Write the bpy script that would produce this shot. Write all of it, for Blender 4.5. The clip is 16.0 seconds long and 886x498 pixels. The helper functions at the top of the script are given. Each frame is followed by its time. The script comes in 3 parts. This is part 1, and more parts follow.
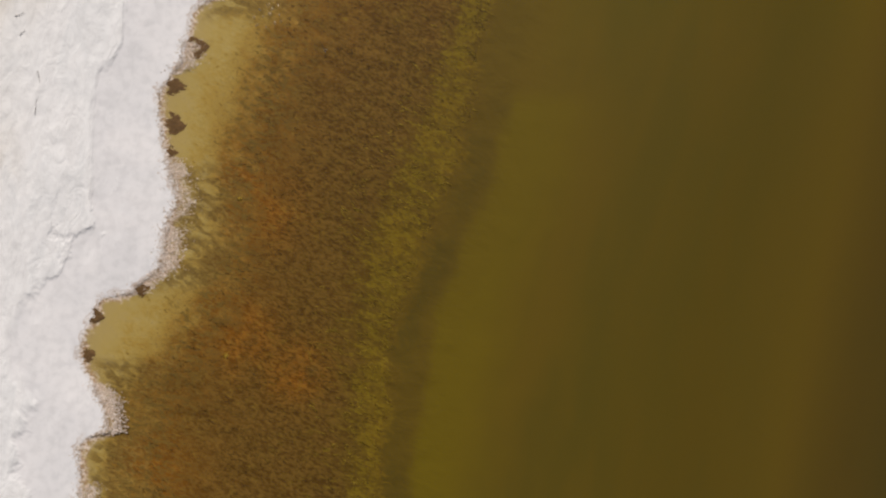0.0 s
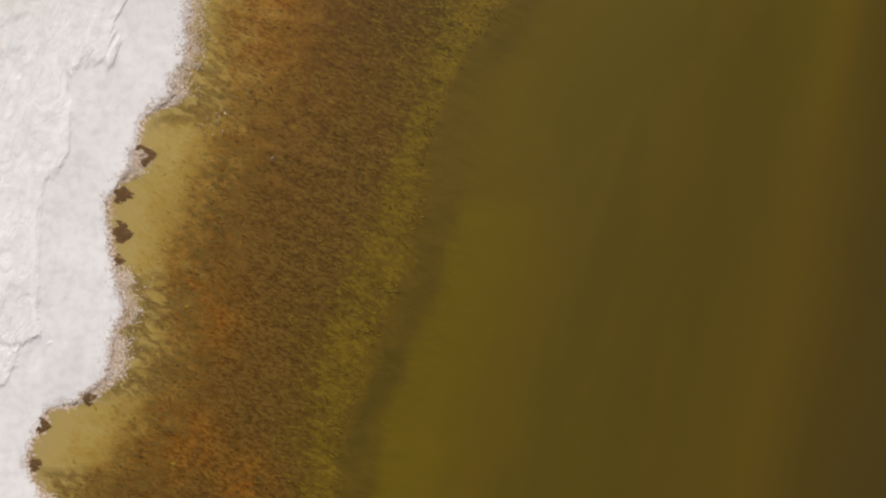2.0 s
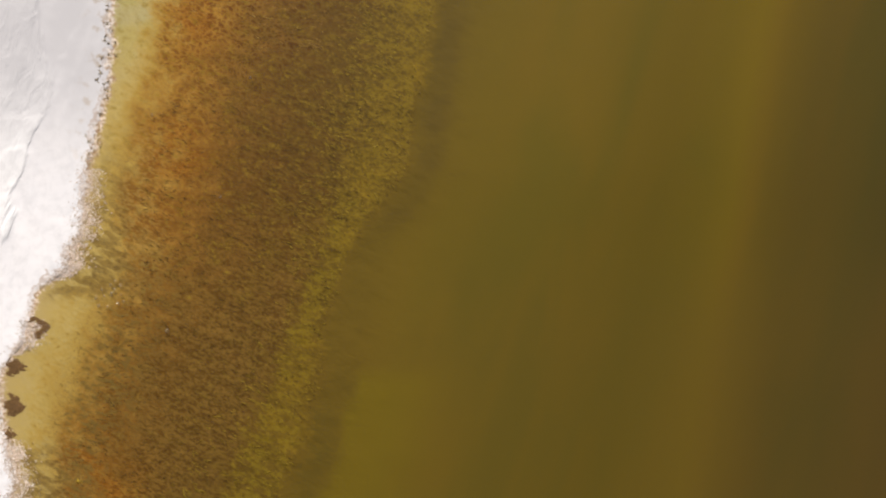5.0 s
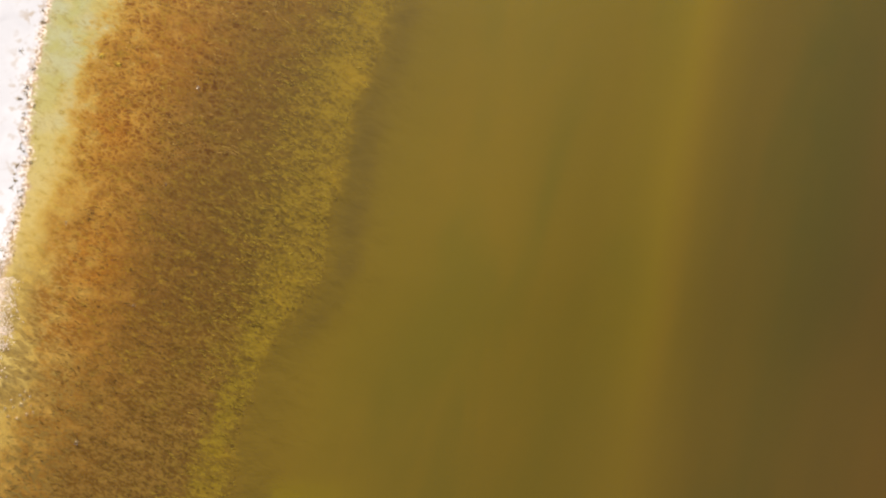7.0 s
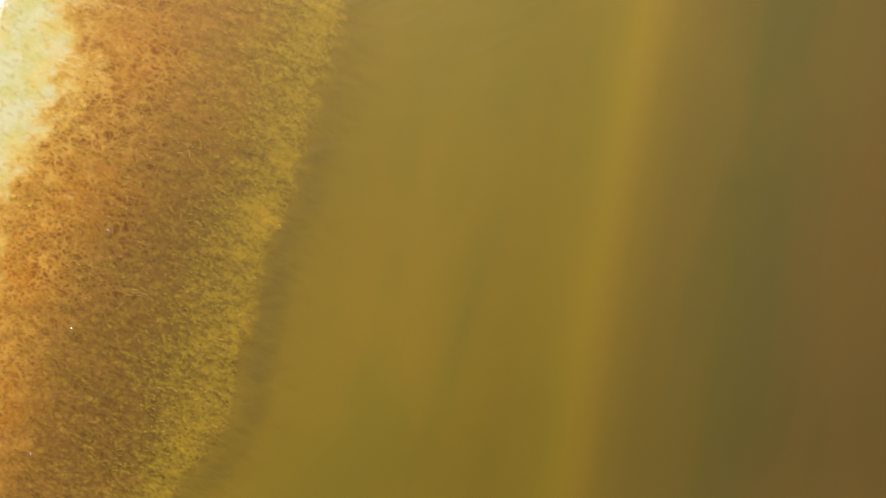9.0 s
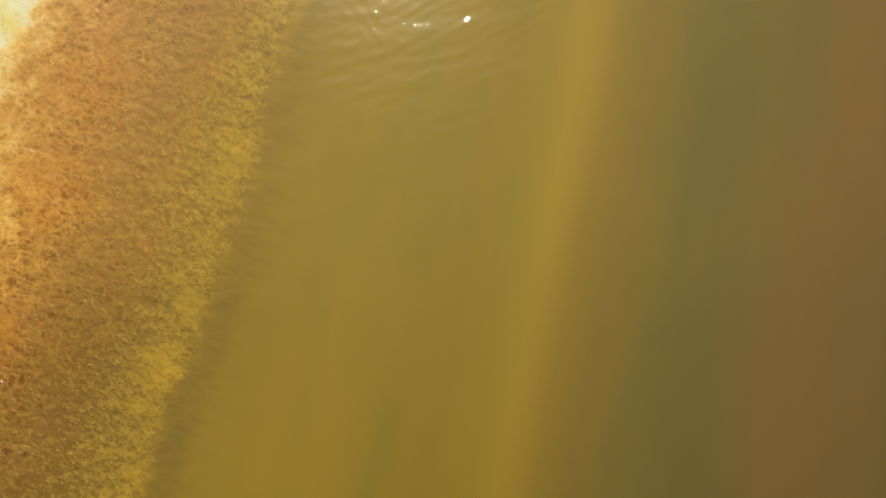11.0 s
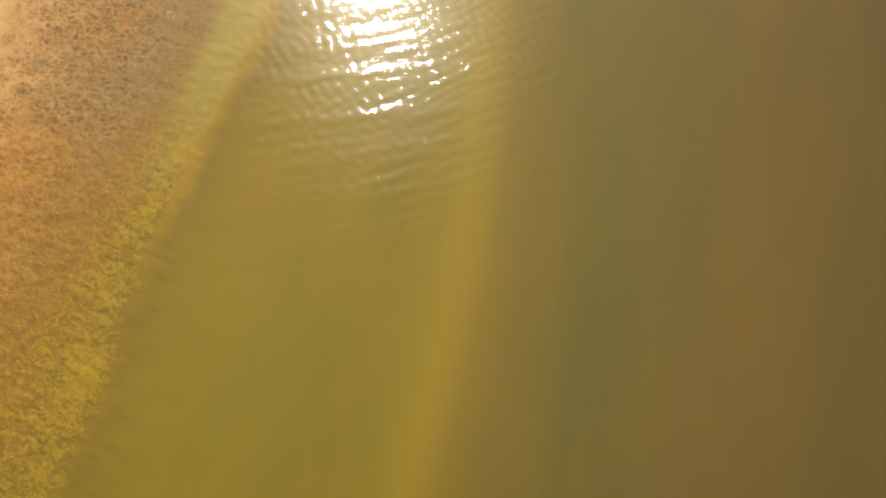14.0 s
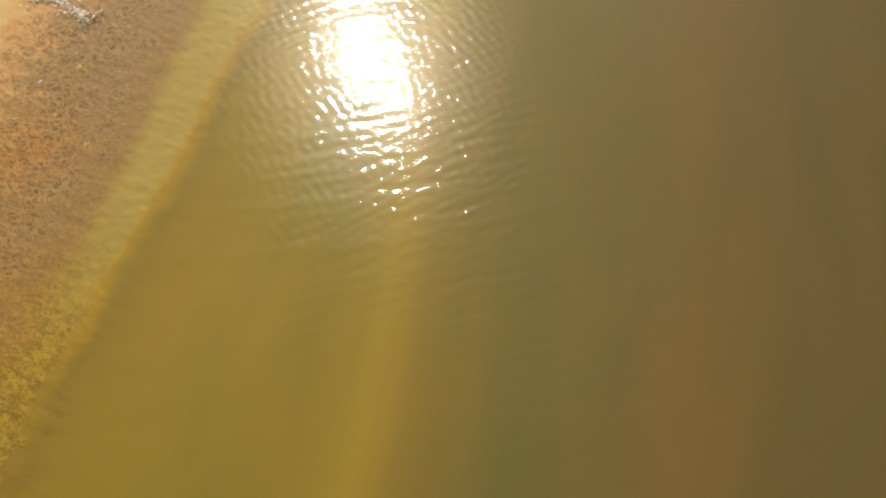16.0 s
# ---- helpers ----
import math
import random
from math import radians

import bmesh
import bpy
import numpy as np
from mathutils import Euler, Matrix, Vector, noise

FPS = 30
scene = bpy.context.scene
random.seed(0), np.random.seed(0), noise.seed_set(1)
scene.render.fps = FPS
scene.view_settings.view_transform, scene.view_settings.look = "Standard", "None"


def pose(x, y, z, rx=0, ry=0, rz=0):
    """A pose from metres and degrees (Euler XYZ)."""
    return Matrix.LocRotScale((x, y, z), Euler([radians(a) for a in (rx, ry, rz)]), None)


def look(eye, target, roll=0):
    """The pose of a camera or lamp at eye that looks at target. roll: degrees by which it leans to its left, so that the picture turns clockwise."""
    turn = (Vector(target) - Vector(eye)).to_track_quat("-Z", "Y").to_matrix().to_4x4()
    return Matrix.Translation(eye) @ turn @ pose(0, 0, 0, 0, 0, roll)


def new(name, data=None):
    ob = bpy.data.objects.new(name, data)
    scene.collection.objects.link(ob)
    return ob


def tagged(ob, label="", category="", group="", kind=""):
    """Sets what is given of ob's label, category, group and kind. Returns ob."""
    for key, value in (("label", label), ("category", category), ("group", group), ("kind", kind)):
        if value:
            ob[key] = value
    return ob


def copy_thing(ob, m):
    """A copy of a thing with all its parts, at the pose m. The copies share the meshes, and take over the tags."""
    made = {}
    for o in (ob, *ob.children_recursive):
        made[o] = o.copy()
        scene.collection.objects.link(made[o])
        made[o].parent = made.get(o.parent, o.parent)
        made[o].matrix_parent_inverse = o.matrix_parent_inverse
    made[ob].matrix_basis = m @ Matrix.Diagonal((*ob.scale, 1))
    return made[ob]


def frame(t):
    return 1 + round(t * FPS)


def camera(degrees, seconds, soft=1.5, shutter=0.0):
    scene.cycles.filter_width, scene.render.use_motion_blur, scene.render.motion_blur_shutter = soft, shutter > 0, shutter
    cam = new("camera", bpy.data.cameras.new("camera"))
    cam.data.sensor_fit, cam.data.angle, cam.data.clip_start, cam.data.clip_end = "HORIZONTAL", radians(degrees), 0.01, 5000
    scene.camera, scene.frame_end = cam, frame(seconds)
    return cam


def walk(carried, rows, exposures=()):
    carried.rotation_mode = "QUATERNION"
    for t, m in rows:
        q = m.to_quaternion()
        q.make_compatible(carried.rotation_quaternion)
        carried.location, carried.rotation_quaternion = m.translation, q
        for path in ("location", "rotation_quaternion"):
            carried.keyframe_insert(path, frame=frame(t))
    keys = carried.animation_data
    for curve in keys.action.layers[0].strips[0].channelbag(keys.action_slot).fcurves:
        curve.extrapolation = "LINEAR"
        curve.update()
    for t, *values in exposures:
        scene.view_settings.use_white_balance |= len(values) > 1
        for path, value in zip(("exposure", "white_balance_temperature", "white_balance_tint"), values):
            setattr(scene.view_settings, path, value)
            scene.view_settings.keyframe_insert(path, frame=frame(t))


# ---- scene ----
# ---------------------------------------------------------------- camera
cam = camera(63.26, 16.0, soft=2.4)
PATH = [
    (0.0, pose(0.000, 0.000, 15.000, -0.043, 0.300, 0.000)),
    (0.5, pose(0.247, 0.550, 14.981, 0.016, 0.258, -0.073)),
    (1.0, pose(0.507, 1.097, 14.977, 0.091, 0.225, -0.112)),
    (1.5, pose(0.776, 1.636, 14.973, 0.185, 0.193, -0.077)),
    (2.0, pose(1.053, 2.173, 14.978, 0.279, 0.153, -0.066)),
    (2.5, pose(1.337, 2.691, 14.966, 0.401, 0.093, -0.089)),
    (3.0, pose(1.643, 3.190, 14.962, 0.561, 0.035, -0.107)),
    (3.5, pose(1.982, 3.672, 14.963, 0.807, -0.024, -0.144)),
    (4.0, pose(2.347, 4.186, 14.951, 1.259, -0.061, -0.138)),
    (6.5, pose(4.434, 6.541, 14.973, 3.821, -0.226, -0.228)),
    (7.0, pose(4.858, 6.902, 14.967, 4.388, -0.324, -0.297)),
    (7.5, pose(5.301, 7.323, 14.973, 5.261, -0.408, -0.335)),
    (8.0, pose(5.744, 7.780, 14.972, 6.426, -0.476, -0.353)),
    (8.5, pose(6.193, 8.218, 14.966, 7.760, -0.539, -0.377)),
    (9.0, pose(6.669, 8.640, 14.985, 9.150, -0.567, -0.422)),
    (11.5, pose(9.176, 10.727, 14.855, 16.201, -0.135, -0.587)),
    (12.0, pose(9.652, 11.132, 14.838, 17.691, -0.165, -0.640)),
    (12.5, pose(10.125, 11.522, 14.832, 19.201, -0.230, -0.735)),
    (13.0, pose(10.593, 11.913, 14.824, 20.736, -0.309, -0.814)),
    (13.5, pose(11.064, 12.288, 14.834, 22.258, -0.386, -0.942)),
    (14.0, pose(11.540, 12.658, 14.859, 23.783, -0.466, -1.103)),
    (14.5, pose(12.019, 13.036, 14.872, 25.275, -0.524, -1.257)),
    (15.0, pose(12.497, 13.424, 14.872, 26.802, -0.584, -1.382)),
    (15.5, pose(12.960, 13.834, 14.848, 28.414, -0.632, -1.532)),
    (16.0, pose(13.425, 14.231, 14.819, 30.032, -0.647, -1.681)),
]
EXPOSURES = [
    (0.0, -0.40), (2.0, -0.31), (4.0, -0.12), (6.5, 0.50), (8.0, 0.84), (9.0, 0.97), (11.5, 1.0), (14.5, 0.93), (16.0, 0.85),
]
walk(cam, PATH, EXPOSURES)

# ---------------------------------------------------------------- sky and sun
SUN_EL, SUN_AZ = 45.7, -5.5          # degrees above the horizon; degrees from +y towards +x
world = bpy.data.worlds.new("sky")
scene.world = world
world.use_nodes = True
wn = world.node_tree.nodes
sky = wn.new("ShaderNodeTexSky")
sky.sky_type, sky.sun_disc = "NISHITA", False
sky.sun_elevation, sky.sun_rotation = radians(SUN_EL), radians(SUN_AZ % 360)
sky.altitude, sky.air_density, sky.dust_density = 3000, 0.8, 1.2
wn["Background"].inputs["Strength"].default_value = 0.05
world.node_tree.links.new(sky.outputs["Color"], wn["Background"].inputs["Color"])

sun = new("sun", bpy.data.lights.new("sun", "SUN"))
sun.data.energy, sun.data.angle, sun.data.color = 4.8, radians(0.55), (1.0, 0.95, 0.88)
el, az = radians(SUN_EL), radians(SUN_AZ)
SUN_WAY = Vector((math.sin(az) * math.cos(el), math.cos(az) * math.cos(el), math.sin(el)))
sun.matrix_world = look(SUN_WAY * 80 + Vector((5, 10, 0)), (5, 10, 0))

# ---------------------------------------------------------------- the plan of the shore
# Lines that run along the shore: place across (x) at even steps along it (y).
SHORE_Y = (-5.6, -4.25, -3.96, -3.84, -3.19, -2.72, -2.19, -1.54, -1.06, -0.94, -0.7, -0.4, 0.5, 1.02, 1.6, 2.3,
           2.95, 3.33, 3.54, 3.9, 4.5, 5.0, 5.2, 5.45, 5.85, 6.15, 7.0, 8.3, 9.2, 10.2, 11.7, 12.6, 13.7, 15.0, 19.0, 24.0, 32.0)
SHORE_X = (-7.55, -7.69, -7.55, -7.06, -7.16, -7.45, -7.65, -7.45, -7.2, -6.6, -6.35, -5.94, -5.82, -5.57, -5.74, -5.93,
           -5.96, -5.97, -5.8, -5.52, -5.38, -5.28, -4.95, -4.6, -4.62, -4.36, -4.29, -4.1, -3.86, -3.8, -3.78, -3.62, -3.43, -3.33, -2.4, -1.2, 0.4)
INNER = (-7.07, -7.02, -6.7, -5.38, -4.6, -4.72, -4.38, -3.83, -3.38, -3.42, -3.09, -2.71, -2.43, -1.74,
         -0.95, -1.31, -1.16, -0.72, -0.11, 0.45, 0.54, 0.69, 0.9, 1.21, 1.63, 2.18, 2.72)
# the belt of yellow growth: its inner side, its crest and its outer side, each 1.5 m along the shore
BELT_IN = (-2.45, -2.45, -2.45, -2.6, -2.35, -1.75, -0.9, -0.15, 0.25, 0.55, 0.86, 1.3, 1.68, 2.1, 2.4, 2.62, 3.3,
           3.85, 4.4, 4.85, 5.35, 5.75, 6.05, 6.3, 6.6, 7.0)
BELT_CREST = (-1.9, -1.72, -1.55, -1.42, -1.02, -0.5, 0.0, 0.4, 0.9, 1.85, 2.2, 2.4, 2.9, 3.3, 3.7, 4.0, 4.2,
              4.55, 5.2, 5.7, 6.1, 6.55, 6.9, 7.2, 7.5, 8.0)
BELT_OUT = (-1.4, -1.26, -1.05, -0.85, -0.25, 0.38, 0.7, 0.95, 1.5, 2.55, 2.8, 3.05, 3.65, 4.05, 4.4, 4.7, 4.95,
            5.2, 5.75, 6.1, 6.65, 7.2, 7.5, 7.85, 8.3, 8.9)
STREAK = (7.01, 7.88, 8.95, 9.96, 11.07, 12.15, 12.93, 13.33)
BROWN = (10.6, 12.3, 14.1, 15.82, 17.54, 19.64, 21.18, 22.33)
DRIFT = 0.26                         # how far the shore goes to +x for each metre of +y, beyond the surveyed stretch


def line(y, ys, xs):
    """x of a shore line at y, going on straight past its ends."""
    y, ys, xs = np.asarray(y, float), np.asarray(ys, float), np.asarray(xs, float)
    past = np.minimum(y - ys[0], 0) + np.maximum(y - ys[-1], 0)
    return np.interp(y, ys, xs) + DRIFT * past


def even(y, first, step, xs):
    return line(y, first + step * np.arange(len(xs)), xs)


def lattice(x, y, seed):
    """A random number from -1 to 1 for each pair of whole numbers."""
    h = (x.astype(np.int64) * 374761393 + y.astype(np.int64) * 668265263 + seed * 2147483647) & 0x7FFFFFFF
    h = ((h ^ (h >> 13)) * 1274126177) & 0x7FFFFFFF
    return ((h ^ (h >> 16)) & 0xFFFF) / 32767.5 - 1


def rough(x, y, scale, seed, octaves=3):
    """Smooth random relief from about -1 to 1, in features of about that many metres."""
    total, weight = 0.0, 1.0
    for k in range(octaves):
        u, v = x / scale * 2**k, y / scale * 2**k
        i, j = np.floor(u), np.floor(v)
        a, b = u - i, v - j
        a, b = a * a * (3 - 2 * a), b * b * (3 - 2 * b)
        n = (lattice(i, j, seed + k) * (1 - a) + lattice(i + 1, j, seed + k) * a) * (1 - b)
        n = n + (lattice(i, j + 1, seed + k) * (1 - a) + lattice(i + 1, j + 1, seed + k) * a) * b
        total, weight = total + n * weight, weight * 0.5
    return total / 1.6


def shore_x(y):
    y = np.asarray(y, float)
    return line(y, SHORE_Y, SHORE_X)


def offshore(x, y):
    """Metres from the waterline, positive on the water's side."""
    best = np.full(x.shape, 1e9)
    ys = np.array((-400.0,) + SHORE_Y + (400.0,))
    xs = shore_x(ys)
    for k in range(len(ys) - 1):
        dx, dy = xs[k + 1] - xs[k], ys[k + 1] - ys[k]
        t = np.clip(((x - xs[k]) * dx + (y - ys[k]) * dy) / (dx * dx + dy * dy), 0, 1)
        best = np.minimum(best, (x - xs[k] - t * dx) ** 2 + (y - ys[k] - t * dy) ** 2)
    return np.sqrt(best) * np.where(x > shore_x(y), 1, -1) + 0.05 * rough(x, y, 0.3, 5)


def belt_out(x, y):
    return even(y, -6, 1.5, BELT_OUT) + 0.12 * rough(x, y, 1.1, 11) + 0.12 * rough(x, y, 0.45, 13)


def belt(x, y):
    """Where a place lies across the yellow belt: -1 inner side, 0 crest, 1 outer side."""
    c = even(y, -6, 1.5, BELT_CREST) + 0.10 * rough(x, y, 0.9, 15)
    d = x - c
    return np.clip(np.where(d < 0, d / (c - even(y, -6, 1.5, BELT_IN)), d / np.maximum(belt_out(x, y) - c, 0.2)), -4, 8)


def zone(x, y):
    """Where a place lies between the lines: 0 waterline, 1 inner edge of the mat, 2 belt of yellow growth, 3 its outer side, 4 bright streak, 5 brown streak."""
    wob = 0.18 * rough(x, y, 1.1, 11)
    lines = [shore_x(y), even(y, -6, 1.5, INNER) + wob, even(y, -6, 1.5, BELT_IN) + wob, belt_out(x, y),
             even(y, -6, 5, STREAK), even(y, -9, 6, BROWN)]
    s = np.minimum(x - lines[0], 0) / 2
    for a, b in zip(lines, lines[1:]):
        s = s + np.clip((x - a) / np.maximum(b - a, 0.15), 0, 1)
    return s + np.maximum(x - lines[-1], 0) / 6


def ground_z(x, y, off, s):
    """Height of the sheet: salt flat above the water, bed below it."""
    land = np.maximum(-off, 0)
    flat = 0.008 + 0.035 * (1 - np.exp(-land / 0.8)) + 0.02 * land
    shelf = rough(x - 0.25 * y, y * 0.3, 1.5, 21, 3) + 0.10 * rough(x, y, 0.35, 22, 3)
    step = np.floor(shelf * 3) / 3
    ledge = step + np.clip((shelf * 3 - np.floor(shelf * 3)) * 4, 0, 1) / 3
    flat = flat + np.clip(land / 1.2, 0, 1) * (0.050 * ledge + 0.010 * rough(x, y * 0.5, 0.7, 23, 3))
    rim = 0.008 * np.exp(-((off + 0.05) / 0.06) ** 2) + 0.006 * np.exp(-((off + 0.19) / 0.035) ** 2)
    deep = np.interp(s, (0, 0.15, 1, 2, 3, 3.3, 4, 6), (-0.004, -0.016, -0.06, -0.13, -0.17, -0.32, -0.5, -0.7))
    mat = np.clip(s * 2, 0, 1) * np.clip((3.2 - s) * 3, 0, 1)
    along, across = x * 0.88 - y * 0.47, x * 0.47 + y * 0.88
    mat = mat * np.clip(s - 0.4, 0, 1)
    bed = deep + mat * (0.02 * rough(x, y, 0.5, 31) + 0.018 * rough(along * 0.45, across, 0.15, 33, 2))
    return np.where(off < 0, np.maximum(flat, 0.008), np.minimum(bed, -0.002)) + rim * np.clip(0.6 + 0.5 * rough(x, y, 1.5, 35), 0, 1)


# ---------------------------------------------------------------- materials
class Nodes:
    """Short ways to put shader nodes together."""

    def __init__(self, name):
        self.mat = bpy.data.materials.new(name)
        self.mat.use_nodes = True
        self.tree = self.mat.node_tree
        self.bsdf = self.tree.nodes["Principled BSDF"]
        self.out = self.tree.nodes["Material Output"]
        self.place = self.tree.nodes.new("ShaderNodeTexCoord").outputs["Object"]

    def put(self, socket, value):
        if isinstance(value, bpy.types.NodeSocket):
            self.tree.links.new(value, socket)
        elif isinstance(value, tuple) and len(value) == 3 and socket.type == "RGBA":
            socket.default_value = (*value, 1)
        else:
            socket.default_value = value

    def math(self, op, a, b=0.0, clamp=False):
        n = self.tree.nodes.new("ShaderNodeMath")
        n.operation, n.use_clamp = op, clamp
        self.put(n.inputs[0], a), self.put(n.inputs[1], b)
        return n.outputs[0]

    def attr(self, name):
        n = self.tree.nodes.new("ShaderNodeAttribute")
        n.attribute_name = name
        return n.outputs["Fac"]

    def mapped(self, scale=(1, 1, 1), turn=0.0, vector=None):
        n = self.tree.nodes.new("ShaderNodeMapping")
        n.vector_type = "TEXTURE"
        n.inputs["Scale"].default_value, n.inputs["Rotation"].default_value = [1 / v for v in scale], (0, 0, radians(turn))
        self.put(n.inputs["Vector"], vector or self.place)
        return n.outputs[0]

    def noise(self, scale, vector=None, detail=3.0, distort=0.0, rough_=0.55):
        n = self.tree.nodes.new("ShaderNodeTexNoise")
        self.put(n.inputs["Vector"], vector or self.place)
        n.inputs["Scale"].default_value, n.inputs["Detail"].default_value = scale, detail
        n.inputs["Distortion"].default_value, n.inputs["Roughness"].default_value = distort, rough_
        return n.outputs["Fac"]

    def cells(self, scale, vector=None, feature="DISTANCE_TO_EDGE"):
        n = self.tree.nodes.new("ShaderNodeTexVoronoi")
        n.feature = feature
        self.put(n.inputs["Vector"], vector or self.place)
        n.inputs["Scale"].default_value = scale
        return n.outputs["Distance"]

    def span(self, value, a, b, c=0.0, d=1.0, smooth=True):
        n = self.tree.nodes.new("ShaderNodeMapRange")
        n.interpolation_type = "SMOOTHSTEP" if smooth else "LINEAR"
        for k, v in zip(("Value", "From Min", "From Max", "To Min", "To Max"), (value, a, b, c, d)):
            self.put(n.inputs[k], v)
        return n.outputs[0]

    def ramp(self, value, stops):
        n = self.tree.nodes.new("ShaderNodeValToRGB")
        self.put(n.inputs[0], value)
        marks = n.color_ramp.elements
        while len(marks) < len(stops):
            marks.new(0.5)
        for e, (at, colour) in zip(marks, stops):
            e.position, e.color = at, (*colour, 1)
        return n.outputs[0]

    def mix(self, fac, a, b, blend="MIX"):
        n = self.tree.nodes.new("ShaderNodeMix")
        n.data_type, n.blend_type = "RGBA", blend
        for k, v in zip((0, 6, 7), (fac, a, b)):
            self.put(n.inputs[k], v)
        return n.outputs[2]

    def bump(self, height, strength, distance, normal=None):
        n = self.tree.nodes.new("ShaderNodeBump")
        n.inputs["Strength"].default_value, n.inputs["Distance"].default_value = strength, distance
        self.put(n.inputs["Height"], height)
        if normal:
            self.put(n.inputs["Normal"], normal)
        return n.outputs[0]

    def done(self, colour, roughness=0.8, normal=None, shine=0.05):
        self.put(self.bsdf.inputs["Base Color"], colour)
        self.put(self.bsdf.inputs["Roughness"], roughness)
        self.put(self.bsdf.inputs["Specular IOR Level"], shine)
        if normal:
            self.put(self.bsdf.inputs["Normal"], normal)
        return self.mat


def ground_material():
    k = Nodes("salt_flat_and_lake_bed")
    s, off, rust, past, crest = k.attr("zone"), k.attr("offshore"), k.attr("rust"), k.attr("past"), k.attr("belt")
    parts = k.tree.nodes.new("ShaderNodeSeparateXYZ")
    k.put(parts.inputs[0], k.place)
    along = parts.outputs["Y"]

    def times(*factors):
        total = factors[0]
        for f in factors[1:]:
            total = k.math("MULTIPLY", total, f)
        return total

    def plus(a, b):
        return k.math("ADD", a, b)

    def about(value, gain):
        return k.math("MULTIPLY", k.math("SUBTRACT", value, 0.5), gain)

    n_mid, n_fine = k.noise(2.3), k.noise(9.0, detail=4)
    # the way the filaments of the mat lie: fine strokes, larger dashes, and a place bent by slow swirls
    lay = k.mapped((0.50, 1.0, 1.0), -27)
    lay_noise = k.noise(17.0, lay, 3, 0.7)
    dash = k.noise(9.5, k.mapped((0.42, 1.0, 1.0), -27), 3, 0.6)
    swirl = k.tree.nodes.new("ShaderNodeTexNoise")
    swirl.inputs["Scale"].default_value, swirl.inputs["Detail"].default_value = 2.2, 3.0
    k.put(swirl.inputs["Vector"], k.place)
    gain = k.tree.nodes.new("ShaderNodeVectorMath")
    gain.operation = "SCALE"
    gain.inputs["Scale"].default_value = 0.42
    k.put(gain.inputs[0], swirl.outputs["Color"])
    warp = k.tree.nodes.new("ShaderNodeVectorMath")
    warp.operation = "ADD"
    k.put(warp.inputs[0], k.place), k.put(warp.inputs[1], gain.outputs[0])

    def fibres(scale, stretch, turn, wide):
        """Thin winding filaments: 1 on a filament, 0 in the hollows between."""
        n = k.noise(scale, k.mapped((stretch, 1.0, 1.0), turn, warp.outputs[0]), 2, 0.5)
        return k.span(k.math("ABSOLUTE", k.math("SUBTRACT", n, 0.5)), 0.0, wide, 1.0, 0.0)

    cell = k.span(k.cells(9.5, k.mapped((0.46, 1.0, 1.0), -24, warp.outputs[0]), "DISTANCE_TO_EDGE"), 0.015, 0.17, 1.0, 0.0)
    large = k.span(k.cells(6.2, k.mapped((0.50, 1.0, 1.0), -20, warp.outputs[0]), "DISTANCE_TO_EDGE"), 0.015, 0.15, 1.0, 0.0)
    cell = k.mix(k.span(along, 11.0, 13.5), cell, k.math("MAXIMUM", large, k.math("MULTIPLY", cell, 0.45)))
    web = k.math("MAXIMUM", k.math("MULTIPLY", cell, 0.9), fibres(8.5, 0.45, -22, 0.06))
    fine_web = k.math("MAXIMUM", fibres(10.0, 0.5, -30, 0.08), k.math("MULTIPLY", fibres(8.0, 0.6, 35, 0.06), 0.6))
    loose = k.span(along, 3.5, 7.0, 1.0, 0.0)
    far_on = k.span(along, 5.0, 10.0)
    film = k.span(along, 20.0, 25.0)
    # the bed, zone by zone, with ragged borders on the mat and soft ones in deep water
    rag = times(k.span(s, 0.0, 0.5), k.span(s, 2.1, 2.7, 1.0, 0.0))
    sz = plus(s, times(plus(about(n_mid, 1.0), k.math("MULTIPLY", k.math("SUBTRACT", lay_noise, 0.5), k.span(along, 3.5, 7.5, 1.5, 0.8))), rag))
    flow = k.tree.nodes.new("ShaderNodeCombineXYZ")
    k.put(flow.inputs[0], s), k.put(flow.inputs[1], k.math("MULTIPLY", along, 0.045))
    soft_run = k.noise(2.6, flow.outputs[0], 3, 0.2)
    from_streak = k.math("ABSOLUTE", k.math("SUBTRACT", s, 4.05))
    sz = plus(sz, times(k.math("SUBTRACT", soft_run, 0.5), k.span(s, 3.12, 3.6, 0.0, 0.30), k.span(from_streak, 0.05, 0.4, 0.25, 1.0)))
    bed = k.ramp(k.math("DIVIDE", sz, 6.0), [
        (0.00, (0.46, 0.35, 0.15)), (0.06, (0.46, 0.345, 0.115)), (0.135, (0.42, 0.28, 0.065)), (0.19, (0.295, 0.148, 0.026)),
        (0.245, (0.196, 0.099, 0.019)), (0.305, (0.160, 0.085, 0.0155)), (0.40, (0.140, 0.085, 0.0145)), (0.490, (0.142, 0.091, 0.0125)),
        (0.510, (0.144, 0.096, 0.0115)), (0.530, (0.154, 0.104, 0.011)), (0.575, (0.150, 0.104, 0.011)),
        (0.628, (0.132, 0.094, 0.010)), (0.650, (0.148, 0.104, 0.0105)), (0.664, (0.172, 0.116, 0.011)), (0.675, (0.162, 0.105, 0.012)),
        (0.684, (0.134, 0.090, 0.012)), (0.702, (0.113, 0.078, 0.013)), (0.745, (0.090, 0.069, 0.014)),
        (0.80, (0.095, 0.065, 0.015)), (0.835, (0.101, 0.063, 0.015)), (0.92, (0.082, 0.056, 0.0155))])
